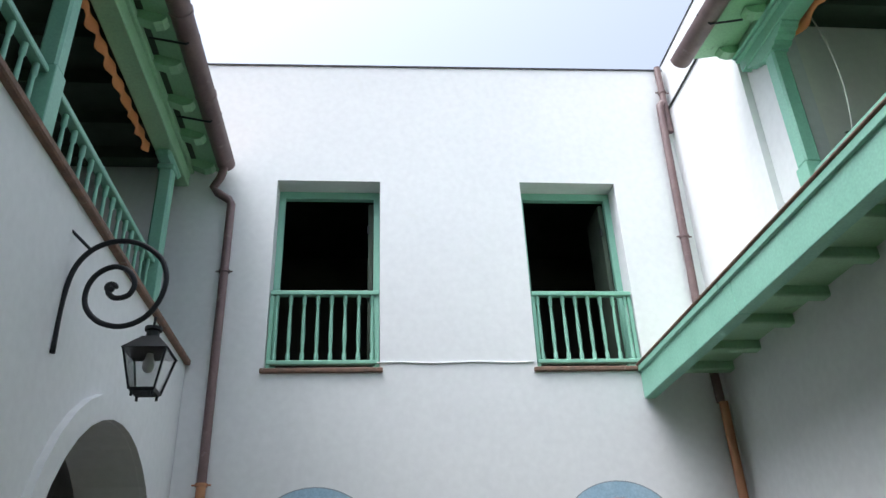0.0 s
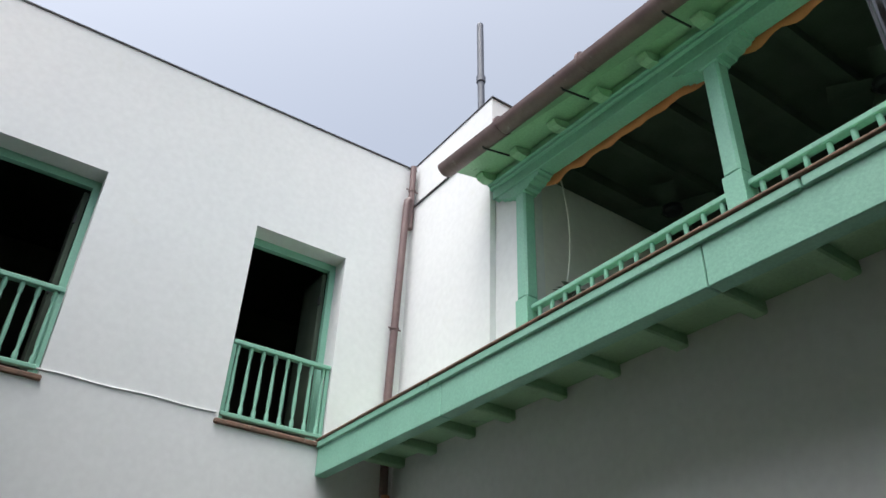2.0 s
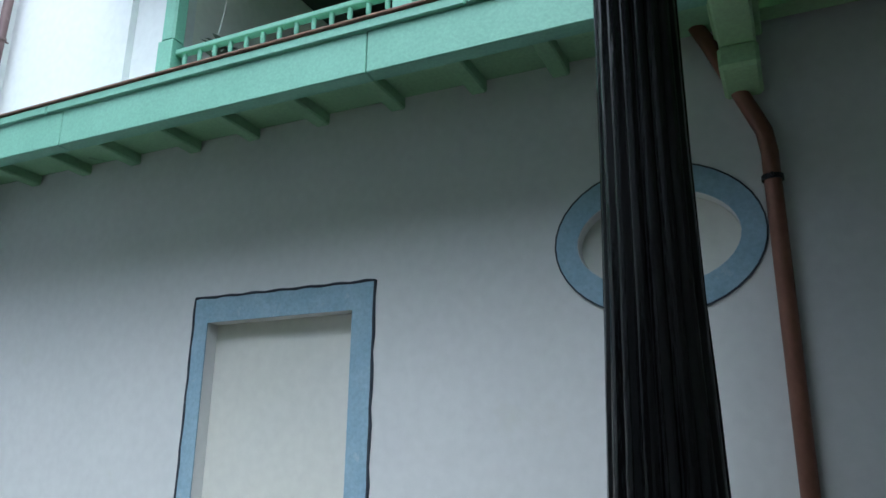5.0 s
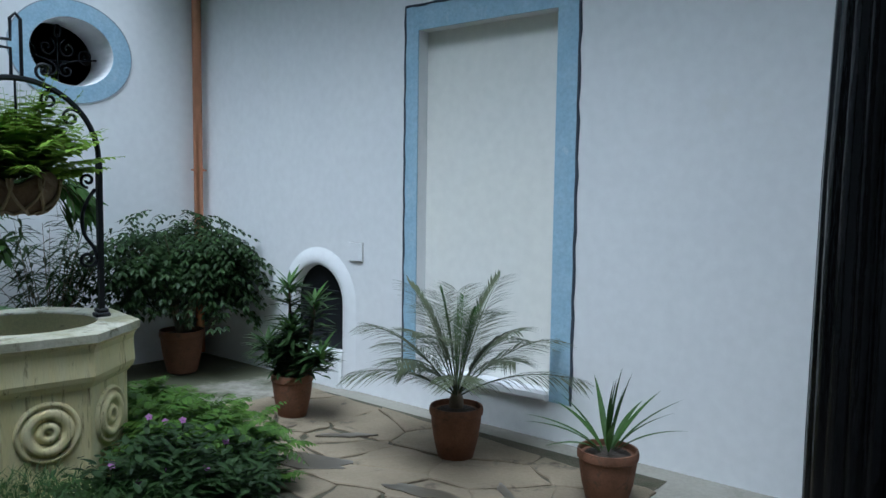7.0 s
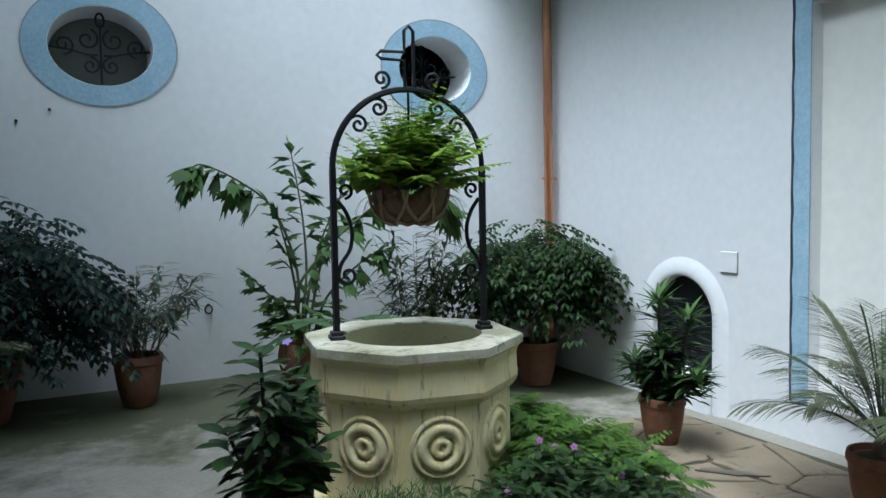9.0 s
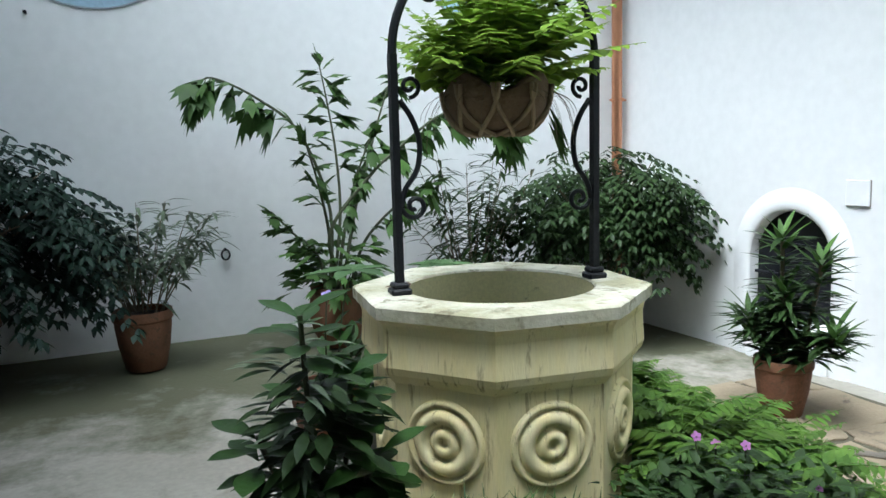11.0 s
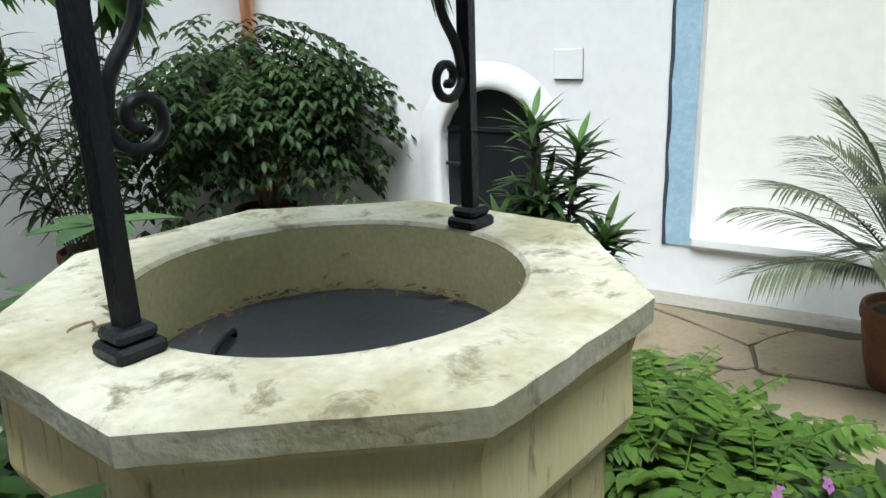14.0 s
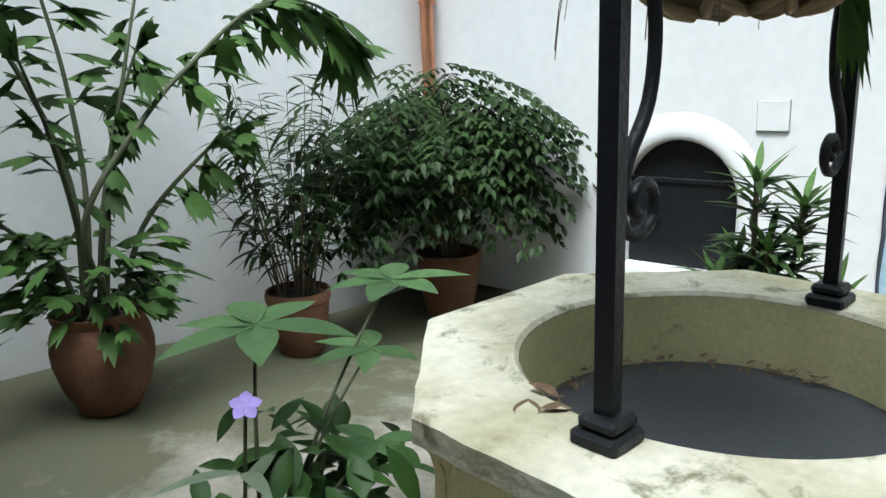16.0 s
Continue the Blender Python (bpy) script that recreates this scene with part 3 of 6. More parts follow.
for y in (9.83, 7.11, 4.4):
    t = thing("gallery_post", (XG, y, 4.6), "green painted timber gallery post with carved bracket capital", "post", "gallery posts")
    part("shaft", Geo().box(XG - 0.08, XG + 0.08, y - 0.08, y + 0.08, 4.55, 5.45, 0.006).box(XG - 0.07, XG + 0.07, y - 0.07, y + 0.07, 5.45, 6.5, 0.018), GREEN, t)
    part("capital", Geo().box(XG - 0.085, XG + 0.085, y - 0.09, y + 0.09, 6.46, 6.52, 0.01), GREEN, t)
    part("bracket", Geo().box(XG - 0.08, XG + 0.08, y - 0.25, y + 0.25, 6.52, 6.60, 0.03), GREEN, t)
railing("gallery_railing", (XG, 7.19), (XG, 9.75), 4.6, 0.82, 14, "green painted gallery railing with turned balusters", "gallery railings")
railing("gallery_railing", (XG, 4.48), (XG, 7.03), 4.6, 0.82, 14, "green painted gallery railing with turned balusters", "gallery railings")
t = thing("gallery_lintel", (XG, 5.0, 6.6), "green painted lintel beam over gallery posts", "beam")
part("beam", Geo().box(XG - 0.1, XG + 0.1, -1.0, YA - 0.02, 6.6, 6.80, 0.008), GREEN_OLD, t)
part("moulding", Geo().box(XG + 0.08, XG + 0.14, -1.0, YA - 0.02, 6.76, 6.84, 0.01), GREEN_OLD, t)
eave("gallery_eave", XG + 0.06, 0.20, 6.90, 6.76, -1.0, YA - 0.03, "green rafter tails and tiled eave above the west gallery", 0.55)
gutter("rain_gutter", 0.2, 6.83, -1.0, 10.20, 0.10, "dark brown half-round metal rain gutter", (9.3, 8.2, 7.1, 6.0))
for u, w, v0, sp in ARCHES:
    g = pierced(on_w, arch(u, w + 0.17, 0.2, sp), [arch(u, w + 0.002, 0.25, sp)], -0.05, 0.004)
    setting("trim_arch", g, WHITE, "plain raised plaster moulding around the arch", "trim")
# Added backing behind the arches; its dark colour stands for the unlit interior.
setting("wall_room_west", Geo().box(-2.2, -2.0, 3.0, YA, -0.2, 4.4), ROOM, "added wall behind the arches, coloured dark to look unlit", "wall")
setting("ceiling_room_west", Geo().box(-3.2, -0.5, -1.0, YA, 4.2, 4.39), DARKWOOD, "added ceiling behind the arches, coloured dark to look unlit", "ceiling")


# ---- pipes ----
def pipe(name, runs, label, collars=(), r=0.045):
    t = thing(name, runs[0][0][0], label, "pipe")
    for pts, m in runs:
        part("run", Geo().tube(pts, r, 14), m, t, smooth=40)
    for c, m in collars:
        c = Vector(c)
        part("collar", Geo().tube([c - Vector((0, 0, 0.014)), c + Vector((0, 0, 0.014))], r * 1.25, 14), m, t, smooth=40)
        part("clamp_bolt", Geo().tube([c + Vector((-0.085, 0, 0)), c + Vector((0.085, 0, 0))], 0.009, 6), m, t)
    return t


pipe("corner_downpipe", [([(5.34, 10.24, 0.03), (5.33, 10.25, 4.1)], COPPER), ([(5.31, 10.26, 4.1), (5.28, 10.275, 5.2), (5.30, 10.265, 6.5), (5.32, 10.25, 7.76), (5.325, 10.25, 7.83), (5.36, 10.255, 7.87)], BROWN)], "tall downpipe in the corner, bare copper below, brown above",
     [((5.34, 10.24, 1.9), COPPER), ((5.293, 10.27, 6.0), BROWN)])
pipe("overflow_pipe", [([(5.40, 10.28, 7.45), (5.40, 10.28, 8.45)], BROWN)], "short brown overflow pipe at the parapet corner", [((5.40, 10.28, 8.05), BROWN)], 0.04)
pipe("gutter_downpipe", [([(0.2, 10.14, 6.76), (0.16, 10.2, 6.66), (0.08, 10.26, 6.56), (0.13, 10.28, 6.50), (0.25, 10.28, 6.42), (0.285, 10.28, 6.36), (0.285, 10.28, 3.4)], BROWN),
                         ([(0.285, 10.28, 3.4), (0.285, 10.28, 0.28)], COPPER)], "downpipe with an offset bend, brown above and copper below", [((0.285, 10.28, 5.55), BROWN), ((0.285, 10.28, 3.4), COPPER)])
RUST = mat("reddish_brown_pipe", (0.24, 0.11, 0.075), 0.45, metal=0.3, alt=(0.16, 0.075, 0.05), scale=5, fine=40, bump=0.1)
pipe("bent_downpipe", [([(5.38, 3.95, 4.9), (5.38, 3.70, 4.36), (5.38, 3.49, 3.84), (5.38, 3.455, 3.75), (5.38, 3.44, 3.62), (5.38, 3.44, 0.03)], RUST)], "reddish brown bent downpipe clamped to the wall", [((5.38, 3.44, 3.47), IRON), ((5.38, 3.44, 1.2), IRON)], 0.047)
t = thing("vent_pipe", (5.62, 9.07, 8.53), "slim grey vent pipe standing on the parapet", "pipe")
part("run", Geo().tube([(5.62, 9.07, 8.5), (5.62, 9.13, 10.33)], 0.045, 10), GREY_PIPE, t, smooth=40)
part("collar", Geo().tube([(5.62, 9.092, 9.2), (5.62, 9.095, 9.3)], 0.06, 10), GREY_PIPE, t, smooth=40)

# ---- windows and balustrades of the north wall ----
for k, (x0, x1, z0, z1) in enumerate(WIN):
    w = thing("window_%d" % (k + 1), ((x0 + x1) / 2, YA, z0), "open upper window with green frame and white reveal", "window", "", "structure")
    d0, d1 = YA + 0.24, YA + 0.31
    part("window_frame", pierced(lambda u, v, d: (u, d, v), rect(x0 + 0.002, x1 - 0.002, z0 + 0.002, z1 - 0.002), [rect(x0 + 0.07, x1 - 0.07, z0 + 0.07, z1 - 0.09)], d0, d1), GREEN, w)
    part("shutter", Geo().box(x1 - 0.13, x1 - 0.075, d1, d1 + 0.5, z0 + 0.08, z1 - 0.12, 0.006), DARKWOOD, w, "dark folded shutter leaf")
    part("latch", Geo().box(x1 - 0.14, x1 - 0.12, d1 - 0.02, d1 + 0.02, 6.2, 6.3).box(x1 - 0.14, x1 - 0.12, d1 - 0.02, d1 + 0.02, 5.4, 5.5), IRON, w)
    part("window_sill", Geo().box(x0 - 0.04, x1 + 0.03, YA - 0.035, YA + 0.4, z0 - 0.045, z0 + 0.003, 0.01), BRICK, w, "weathered brown sill")
    railing("window_balustrade", (x0 + 0.01, YA + 0.05), (x1 - 0.01, YA + 0.05), z0 + 0.02, 0.84, 8, "green painted window balustrade with turned balusters", "window balustrades")
    for xe in (x0 + 0.03, x1 - 0.03):
        tagged(part("end_post", Geo().box(xe - 0.02, xe + 0.02, YA + 0.03, YA + 0.07, z0 + 0.005, z0 + 0.82, 0.004), GREEN, w))
cable = tagged(part("wall_cable", Geo().tube([(1.86 + 0.1 * i, YA - 0.006, 4.565 + 0.006 * math.sin(i * 0.8)) for i in range(17)], 0.009, 6), WHITE, None, smooth=True), "thin painted cable run along the wall", "cable")


def spiral(c, r0, r1, a0, turns, u, v, n=26):
    """Points of a flat scroll round c in the plane of u and v."""
    c, u, v = Vector(c), Vector(u), Vector(v)
    return [c + (u * math.cos(a) + v * math.sin(a)) * (r0 + (r1 - r0) * i / n) for i in range(n + 1) for a in [a0 + 2 * math.pi * turns * i / n]]


X, Y, Z = Vector((1, 0, 0)), Vector((0, 1, 0)), Vector((0, 0, 1))
for k, (u, v) in enumerate(OVA):
    w = thing("oval_window_%d" % (k + 1), (u, YA, v), "oval window with pale blue painted surround and iron scrollwork", "window", "", "structure")
    part("surround", pierced(on_a, oval(u, v, *A_out), [oval(u, v, A_in[0] + 0.004, A_in[1] + 0.004)], -0.007, 0.004), BLUE, w, "pale blue limewashed band")
    part("outline", pierced(on_a, oval(u, v, A_out[0] + 0.008, A_out[1] + 0.008), [oval(u, v, A_out[0] - 0.002, A_out[1] - 0.002)], -0.008, 0.004), mat("grey_outline", (0.30, 0.34, 0.38), 0.85, bump=0.1), w)
    y = YA + (0.13 if k == 0 else 0.3)
    scrolls = []
    for sx in (-1, 1):
        scrolls.append(spiral((u + sx * 0.095, y, v + 0.07), 0.085, 0.015, math.pi / 2 * (1 + sx) - sx * 1.2, 1.3 * sx, X, Z))
        scrolls.append(spiral((u + sx * 0.26, y, v + 0.02), 0.075, 0.012, -math.pi / 2, -1.4 * sx, X, Z))
        scrolls.append(spiral((u + sx * 0.075, y, v - 0.13), 0.07, 0.012, math.pi / 2, 1.4 * sx, X, Z))
        scrolls.append([(u + sx * 0.02, y, v - 0.05), (u + sx * 0.1, y, v - 0.045), (u + sx * 0.2, y, v - 0.02), (u + sx * 0.36, y, v + 0.0)])
    scrolls.append([(u, y, v - 0.27), (u, y, v + 0.2)])
    scrolls.append([(u + 0.03 * math.sin(a), y, v + 0.22 + 0.055 * math.cos(a)) for a in [i * math.pi / 6 for i in range(13)]])
    for sc in scrolls:
        part("scroll", Geo().tube(sc, 0.009, 6), IRON, w, smooth=True)
    if k == 0:
        part("backing_board", Geo().box(u - 0.5, u + 0.5, YA + 0.43, YA + 0.46, v - 0.42, v + 0.42), GREYPANEL, w, "grey green board behind the grille")

# ---- blind doorway, blind oval and niche of the east wall ----
y0, y1, z0, z1 = 5.945, 7.502, 0.262, 3.153
setting("trim_door_surround", pierced(on_b, [(y0, z0), (DOOR[0], z0), (DOOR[0], DOOR[3]), (DOOR[1], DOOR[3]), (DOOR[1], z0), (y1, z0), (y1, z1), (y0, z1)], [], -0.008, 0.004), BLUE, "blue painted band around the blind doorway", "trim")
g = Geo()
for a, b in (((y0, z0), (y0, z1)), ((y0, z1), (y1, z1)), ((y1, z1), (y1, z0))):
    n = 24
    g.tube([(XB - 0.006, a[0] + (b[0] - a[0]) * i / n + 0.004 * math.sin(i * 2.3), a[1] + (b[1] - a[1]) * i / n + 0.004 * math.sin(i * 1.7)) for i in range(n + 1)], [0.008 + 0.004 * abs(math.sin(i * 1.1)) for i in range(n + 1)], 6)
setting("trim_door_outline", g, LINE, "uneven dark painted outline of the blue band", "trim")
setting("trim_door_sill", Geo().box(XB - 0.03, XB + 0.108, DOOR[0] + 0.003, DOOR[1] - 0.003, 0.25, 0.33, 0.02), WHITE, "white rounded sill of the blind doorway", "trim")
setting("trim_oval_surround", pierced(on_b, oval(*OVB, *B_out), [oval(*OVB, B_in[0] + 0.004, B_in[1] + 0.004)], -0.007, 0.004), BLUE, "blue painted band around the blind oval", "trim")
setting("trim_oval_outline", pierced(on_b, oval(*OVB, B_out[0] + 0.007, B_out[1] + 0.007), [oval(*OVB, B_out[0] - 0.003, B_out[1] - 0.003)], -0.009, 0.004), LINE, "dark painted outline of the oval band", "trim")
nu, nw, nv, ns = NICHE
g = Geo()
prof = [(0.0, 0.0), (0.0, 0.014), (0.018, 0.024), (0.05, 0.027), (0.09, 0.021), (0.13, 0.008), (0.16, -0.002)]
line = [(nu + nw, -0.02, 0), (nu + nw, ns, 0)] + [(nu, ns, math.pi * i / 16) for i in range(1, 16)] + [(nu - nw, ns, math.pi), (nu - nw, -0.02, math.pi)]
vs = []
for u, v, a in line:
    for o, h in prof:
        if u == nu:
            vs.append((XB - h, nu + (nw + o) * math.cos(a), ns + (nw + o) * math.sin(a)))
        else:
            vs.append((XB - h, u + (o if a == 0 else -o), v))
m = len(prof)
g.add(vs, [(i * m + j, i * m + j + 1, (i + 1) * m + j + 1, (i + 1) * m + j) for i in range(len(line) - 1) for j in range(m - 1)])
setting("trim_niche_surround", g, WHITE, "thick rounded white plaster surround of the small arched opening", "trim", True)
setting("trim_niche_sill", Geo().box(XB - 0.05, XB + 0.004, nu - nw, nu + nw, -0.05, nv + 0.002, 0.02), WHITE, "white plaster sill below the small door", "trim")
d = thing("door_1", (XB + 0.08, nu, nv), "small arched black iron door set in the wall", "door", "", "structure")
part("door_leaf", pierced(on_b, arch(nu, nw - 0.004, nv + 0.004, ns), [], 0.07, 0.10), IRON, d)
part("crossbar", Geo().box(XB + 0.055, XB + 0.072, nu - nw + 0.01, nu + nw - 0.01, 0.80, 0.825, 0.004), IRON, d)
part("bolt", Geo().tube([(XB + 0.04, nu + 0.32, 0.60), (XB + 0.04, nu + 0.12, 0.60)], 0.012, 8).box(XB + 0.03, XB + 0.05, nu + 0.16, nu + 0.2, 0.54, 0.62), IRON, d, smooth=40)
plate = thing("wall_plate", (XB, 8.05, 1.12), "square white painted cover plate on the wall", "cover plate")
part("rim", Geo().box(XB - 0.006, XB + 0.002, 7.968, 8.132, 1.111, 1.275), ROOM, plate)
part("cover", Geo().box(XB - 0.016, XB - 0.003, 7.971, 8.129, 1.115, 1.273, 0.003), WHITE, plate)
hk = thing("wall_hook", (2.012, YA, 0.84), "small rusty iron ring hook in the wall", "hook")
part("ring", Geo().tube([(2.012 + 0.028 * math.cos(a), YA - 0.02, 0.84 + 0.035 * math.sin(a)) for a in [i * math.pi / 8 for i in range(17)]], 0.007, 6), IRON, hk, smooth=True)
part("pin", Geo().tube([(2.012, YA + 0.02, 0.88), (2.012, YA - 0.03, 0.88)], 0.008, 6), IRON, hk)
for p in ((0.70, 2.33), (0.92, 2.42)):
    tagged(part("wall_nail", Geo().tube([(p[0], YA + 0.01, p[1]), (p[0], YA - 0.03, p[1])], 0.011, 8), IRON, None), "small nail end in the white wall", "nail", "wall nails")

# ---- south gallery beam and column ----
t = thing("gallery_beam", (1.0, 3.54, 4.14), "heavy green painted beam under the south gallery", "beam")
# Beam shares the ceiling's lightened green, with bounce light put into the colour.
part("beam", Geo().box(-3.0, XB - 0.004, 3.44, 3.63, 4.14, 4.42, 0.012), GREEN_BOUNCE, t)
part("moulding", Geo().box(-3.0, XB - 0.004, 3.62, 3.665, 4.36, 4.60, 0.008).box(-3.0, XB - 0.004, 3.405, 3.45, 4.38, 4.44, 0.008), GREEN_BOUNCE, t)
part("corbel", Geo().box(5.04, XB - 0.004, 3.43, 3.64, 4.00, 4.14, 0.02), GREEN_BOUNCE, t)
part("fascia", Geo().box(-3.0, XB - 0.004, 3.52, 3.64, 4.60, 4.95, 0.01), GREEN_BOUNCE, t)
CX, CY = 2.75, 3.684
col = thing("fluted_column", (CX, CY, gz(CX)), "black painted fluted timber column with worn gloss", "column")
fl, n = 18, 108
zs = [(gz(CX) + 0.14, 0.127), (1.2, 0.126), (1.75, 0.121), (2.05, 0.112), (2.25, 0.105), (2.6, 0.099), (3.2, 0.095), (4.02, 0.091)]
vs = []
for j, (z, rad) in enumerate(zs):
    for k in range(n):
        a = 2 * math.pi * k / n
        r = rad - 0.013 * max(0.0, math.sin(fl * a)) ** 0.7 + 0.0012 * math.sin(7 * a + j * 2)
        vs.append((CX + r * math.cos(a), CY + r * math.sin(a), z))
g = Geo().add(vs, [(j * n + k, j * n + (k + 1) % n, (j + 1) * n + (k + 1) % n, (j + 1) * n + k) for j in range(len(zs) - 1) for k in range(n)])
part("shaft", g, BLACKWOOD, col, smooth=True)
part("base", Geo().lathe((CX, CY, gz(CX) - 0.02), [(0.17, 0), (0.17, 0.08), (0.15, 0.11), (0.155, 0.15), (0.12, 0.17)], 32), BLACKWOOD, col, smooth=40)
part("capital", Geo().lathe((CX, CY, 4.0), [(0.089, 0), (0.112, 0.03), (0.112, 0.06), (0.13, 0.09), (0.13, 0.14)], 32), BLACKWOOD, col, smooth=40)

# ---- lantern on its scroll bracket ----
YL = 7.3
br = thing("lantern_bracket", (0.0, YL, 3.9), "black wrought iron scroll bracket fixed to the wall", "bracket")
coil = [(0.012, 3.52), (0.006, 3.80), (0.03, 4.03), (0.10, 4.16), (0.20, 4.225), (0.32, 4.24), (0.44, 4.20), (0.54, 4.11), (0.58, 3.98), (0.555, 3.84), (0.48, 3.73), (0.36, 3.68), (0.23, 3.71), (0.145, 3.80), (0.13, 3.91), (0.17, 4.01), (0.26, 4.065), (0.35, 4.04), (0.40, 3.96), (0.375, 3.88), (0.30, 3.86), (0.255, 3.90), (0.27, 3.94)]


def smooth_line(pts, sub=4):
    out = []
    pts = [Vector(p) for p in pts]
    for i in range(len(pts) - 1):
        a, b, c, e = pts[max(i - 1, 0)], pts[i], pts[i + 1], pts[min(i + 2, len(pts) - 1)]
        for s in range(sub):
            k = s / sub
            out.append(0.5 * (2 * b + (c - a) * k + (2 * a - 5 * b + 4 * c - e) * k * k + (3 * b - a - 3 * c + e) * k ** 3))
    return out + [pts[-1]]


part("scroll", Geo().tube(smooth_line([(x, YL, z) for x, z in coil]), 0.017, 8), IRON, br, smooth=True)
part("strut", Geo().tube([(-0.02, YL - 0.05, 4.30), (0.12, YL, 4.17)], 0.01, 6), IRON, br)
part("curl", Geo().tube(spiral((0.265, YL, 3.925), 0.03, 0.004, 0, 1.2, X, Z), 0.018, 8), IRON, br, smooth=True)
ln = thing("hanging_lantern", (0.55, YL, 3.28), "black tapered metal lantern with clear glass and bulb", "lantern")
LX = 0.55


def frustum(cx, cy, z0, w0, z1, w1):
    return Geo().add([(cx + sx * w, cy + sy * w, z) for z, w in ((z0, w0), (z1, w1)) for sx, sy in ((-1, -1), (1, -1), (1, 1), (-1, 1))], [(0, 1, 2, 3), (4, 5, 6, 7)] + [(i, (i + 1) % 4, 4 + (i + 1) % 4, 4 + i) for i in range(4)])


part("roof", frustum(LX, YL, 3.515, 0.128, 3.61, 0.045), IRON, ln)
part("chimney", Geo().lathe((LX, YL, 3.60), [(0.04, 0), (0.036, 0.05), (0.05, 0.055), (0.05, 0.075), (0.02, 0.08), (0.0, 0.08)], 12), IRON, ln)
part("hook", Geo().tube([(LX, YL, 3.67), (LX, YL, 3.74)], 0.008, 6), IRON, ln)
part("base", frustum(LX, YL, 3.28, 0.065, 3.30, 0.072), IRON, ln)
for sx, sy in ((-1, -1), (1, -1), (1, 1), (-1, 1)):
    part("corner_bar", Geo().tube([(LX + sx * 0.068, YL + sy * 0.068, 3.29), (LX + sx * 0.118, YL + sy * 0.118, 3.52)], 0.008, 4), IRON, ln)
    part("foot", Geo().tube([(LX + sx * 0.055, YL + sy * 0.055, 3.255), (LX + sx * 0.055, YL + sy * 0.055, 3.285)], 0.008, 6), IRON, ln)
part("bulb", Geo().lathe((LX, YL, 3.40), [(0.0, 0), (0.022, 0.008), (0.033, 0.03), (0.033, 0.06), (0.022, 0.09), (0.018, 0.12)], 12), BULB, ln, "white light bulb", smooth=True)
for sx, sy in ((1, 0), (-1, 0), (0, 1), (0, -1)):
    a, b = (LX + sx * 0.066, YL + sy * 0.066), (LX + sx * 0.116, YL + sy * 0.116)
    px, py = -sy, sx
    pane = part("pane", Geo().add([(a[0] + px * 0.06, a[1] + py * 0.06, 3.30), (a[0] - px * 0.06, a[1] - py * 0.06, 3.30), (b[0] - px * 0.11, b[1] - py * 0.11, 3.515), (b[0] + px * 0.11, b[1] + py * 0.11, 3.515),
                                   (a[0] + px * 0.06 - sx * 0.002, a[1] + py * 0.06 - sy * 0.002, 3.30), (a[0] - px * 0.06 - sx * 0.002, a[1] - py * 0.06 - sy * 0.002, 3.30), (b[0] - px * 0.11 - sx * 0.002, b[1] - py * 0.11 - sy * 0.002, 3.515), (b[0] + px * 0.11 - sx * 0.002, b[1] + py * 0.11 - sy * 0.002, 3.515)],
                                  [(0, 1, 2, 3), (7, 6, 5, 4), (0, 4, 5, 1), (1, 5, 6, 2), (2, 6, 7, 3), (3, 7, 4, 0)]), GLASS, ln, "clear glass pane")
    pane.visible_shadow = False

br.location.z += 0.062
ln.location.z += 0.058

# ---- ceiling fans in the east gallery ----
for fy in (7.6, 5.215):
    f = thing("ceiling_fan", (7.15, fy, 7.0), "dark ceiling fan with four flat blades at rest", "ceiling fan", "gallery fans")
    part("rod", Geo().tube([(7.15, fy, 7.06), (7.15, fy, 7.31)], 0.015, 8), IRON, f)
    part("motor", Geo().lathe((7.15, fy, 6.94), [(0.0, 0), (0.08, 0.0), (0.11, 0.03), (0.11, 0.08), (0.05, 0.12)], 16), IRON, f, smooth=40)
    for k in range(4):
        a = k * math.pi / 2 + 0.5
        c, s2 = math.cos(a), math.sin(a)
        g = Geo().add([(7.15 + c * r - s2 * w, fy + s2 * r + c * w, 7.03 + 0.02 * w) for h in (0, 1) for r, w in ((0.10, -0.07), (0.46, -0.12), (0.46, 0.12), (0.10, 0.07))], [(0, 1, 2, 3), (4, 5, 6, 7)])
        g.v = [(x, y, z + (0.01 if i >= 4 else 0)) for i, (x, y, z) in enumerate(g.v)]
        g.f += [(i, (i + 1) % 4, 4 + (i + 1) % 4, 4 + i) for i in range(4)]
        part("blade", g, DARKWOOD, f)

# ---- pale plant on the gallery ----
gp = thing("gallery_plant", (5.95, 8.0, 4.62), "pale-leaved potted plant standing behind the gallery railing", "potted plant")
gr_ = random.Random(9)
part("pot", Geo().lathe((5.95, 8.0, 4.62), [(0.0, 0), (0.12, 0.0), (0.17, 0.36), (0.18, 0.40), (0.15, 0.40), (0.0, 0.36)], 20), DARKWOOD, gp, smooth=40)
part("stem", Geo().tube([(5.95, 8.0, 4.98), (5.95, 8.0, 5.62)], 0.02, 6), DARKWOOD, gp)
gl = Geo()
for i in range(26):
    a = i * 2.4
    gl.blade((5.95, 8.0, 5.45 + 0.012 * i), (math.cos(a), math.sin(a), gr_.uniform(0.2, 1.2)), Z, gr_.uniform(0.15, 0.26), 0.07, 0.4, 0.3, 5)
part("foliage", gl, GREYPANEL, gp, smooth="leaf", kind="stuff")

# ---- the well ----
WC = Vector((2.465, 7.31))
WG = 0.26
TURN = radians(13.5)
well = thing("stone_well", (WC.x, WC.y, WG), "octagonal cast stone well with carved rings and pale coping", "well")


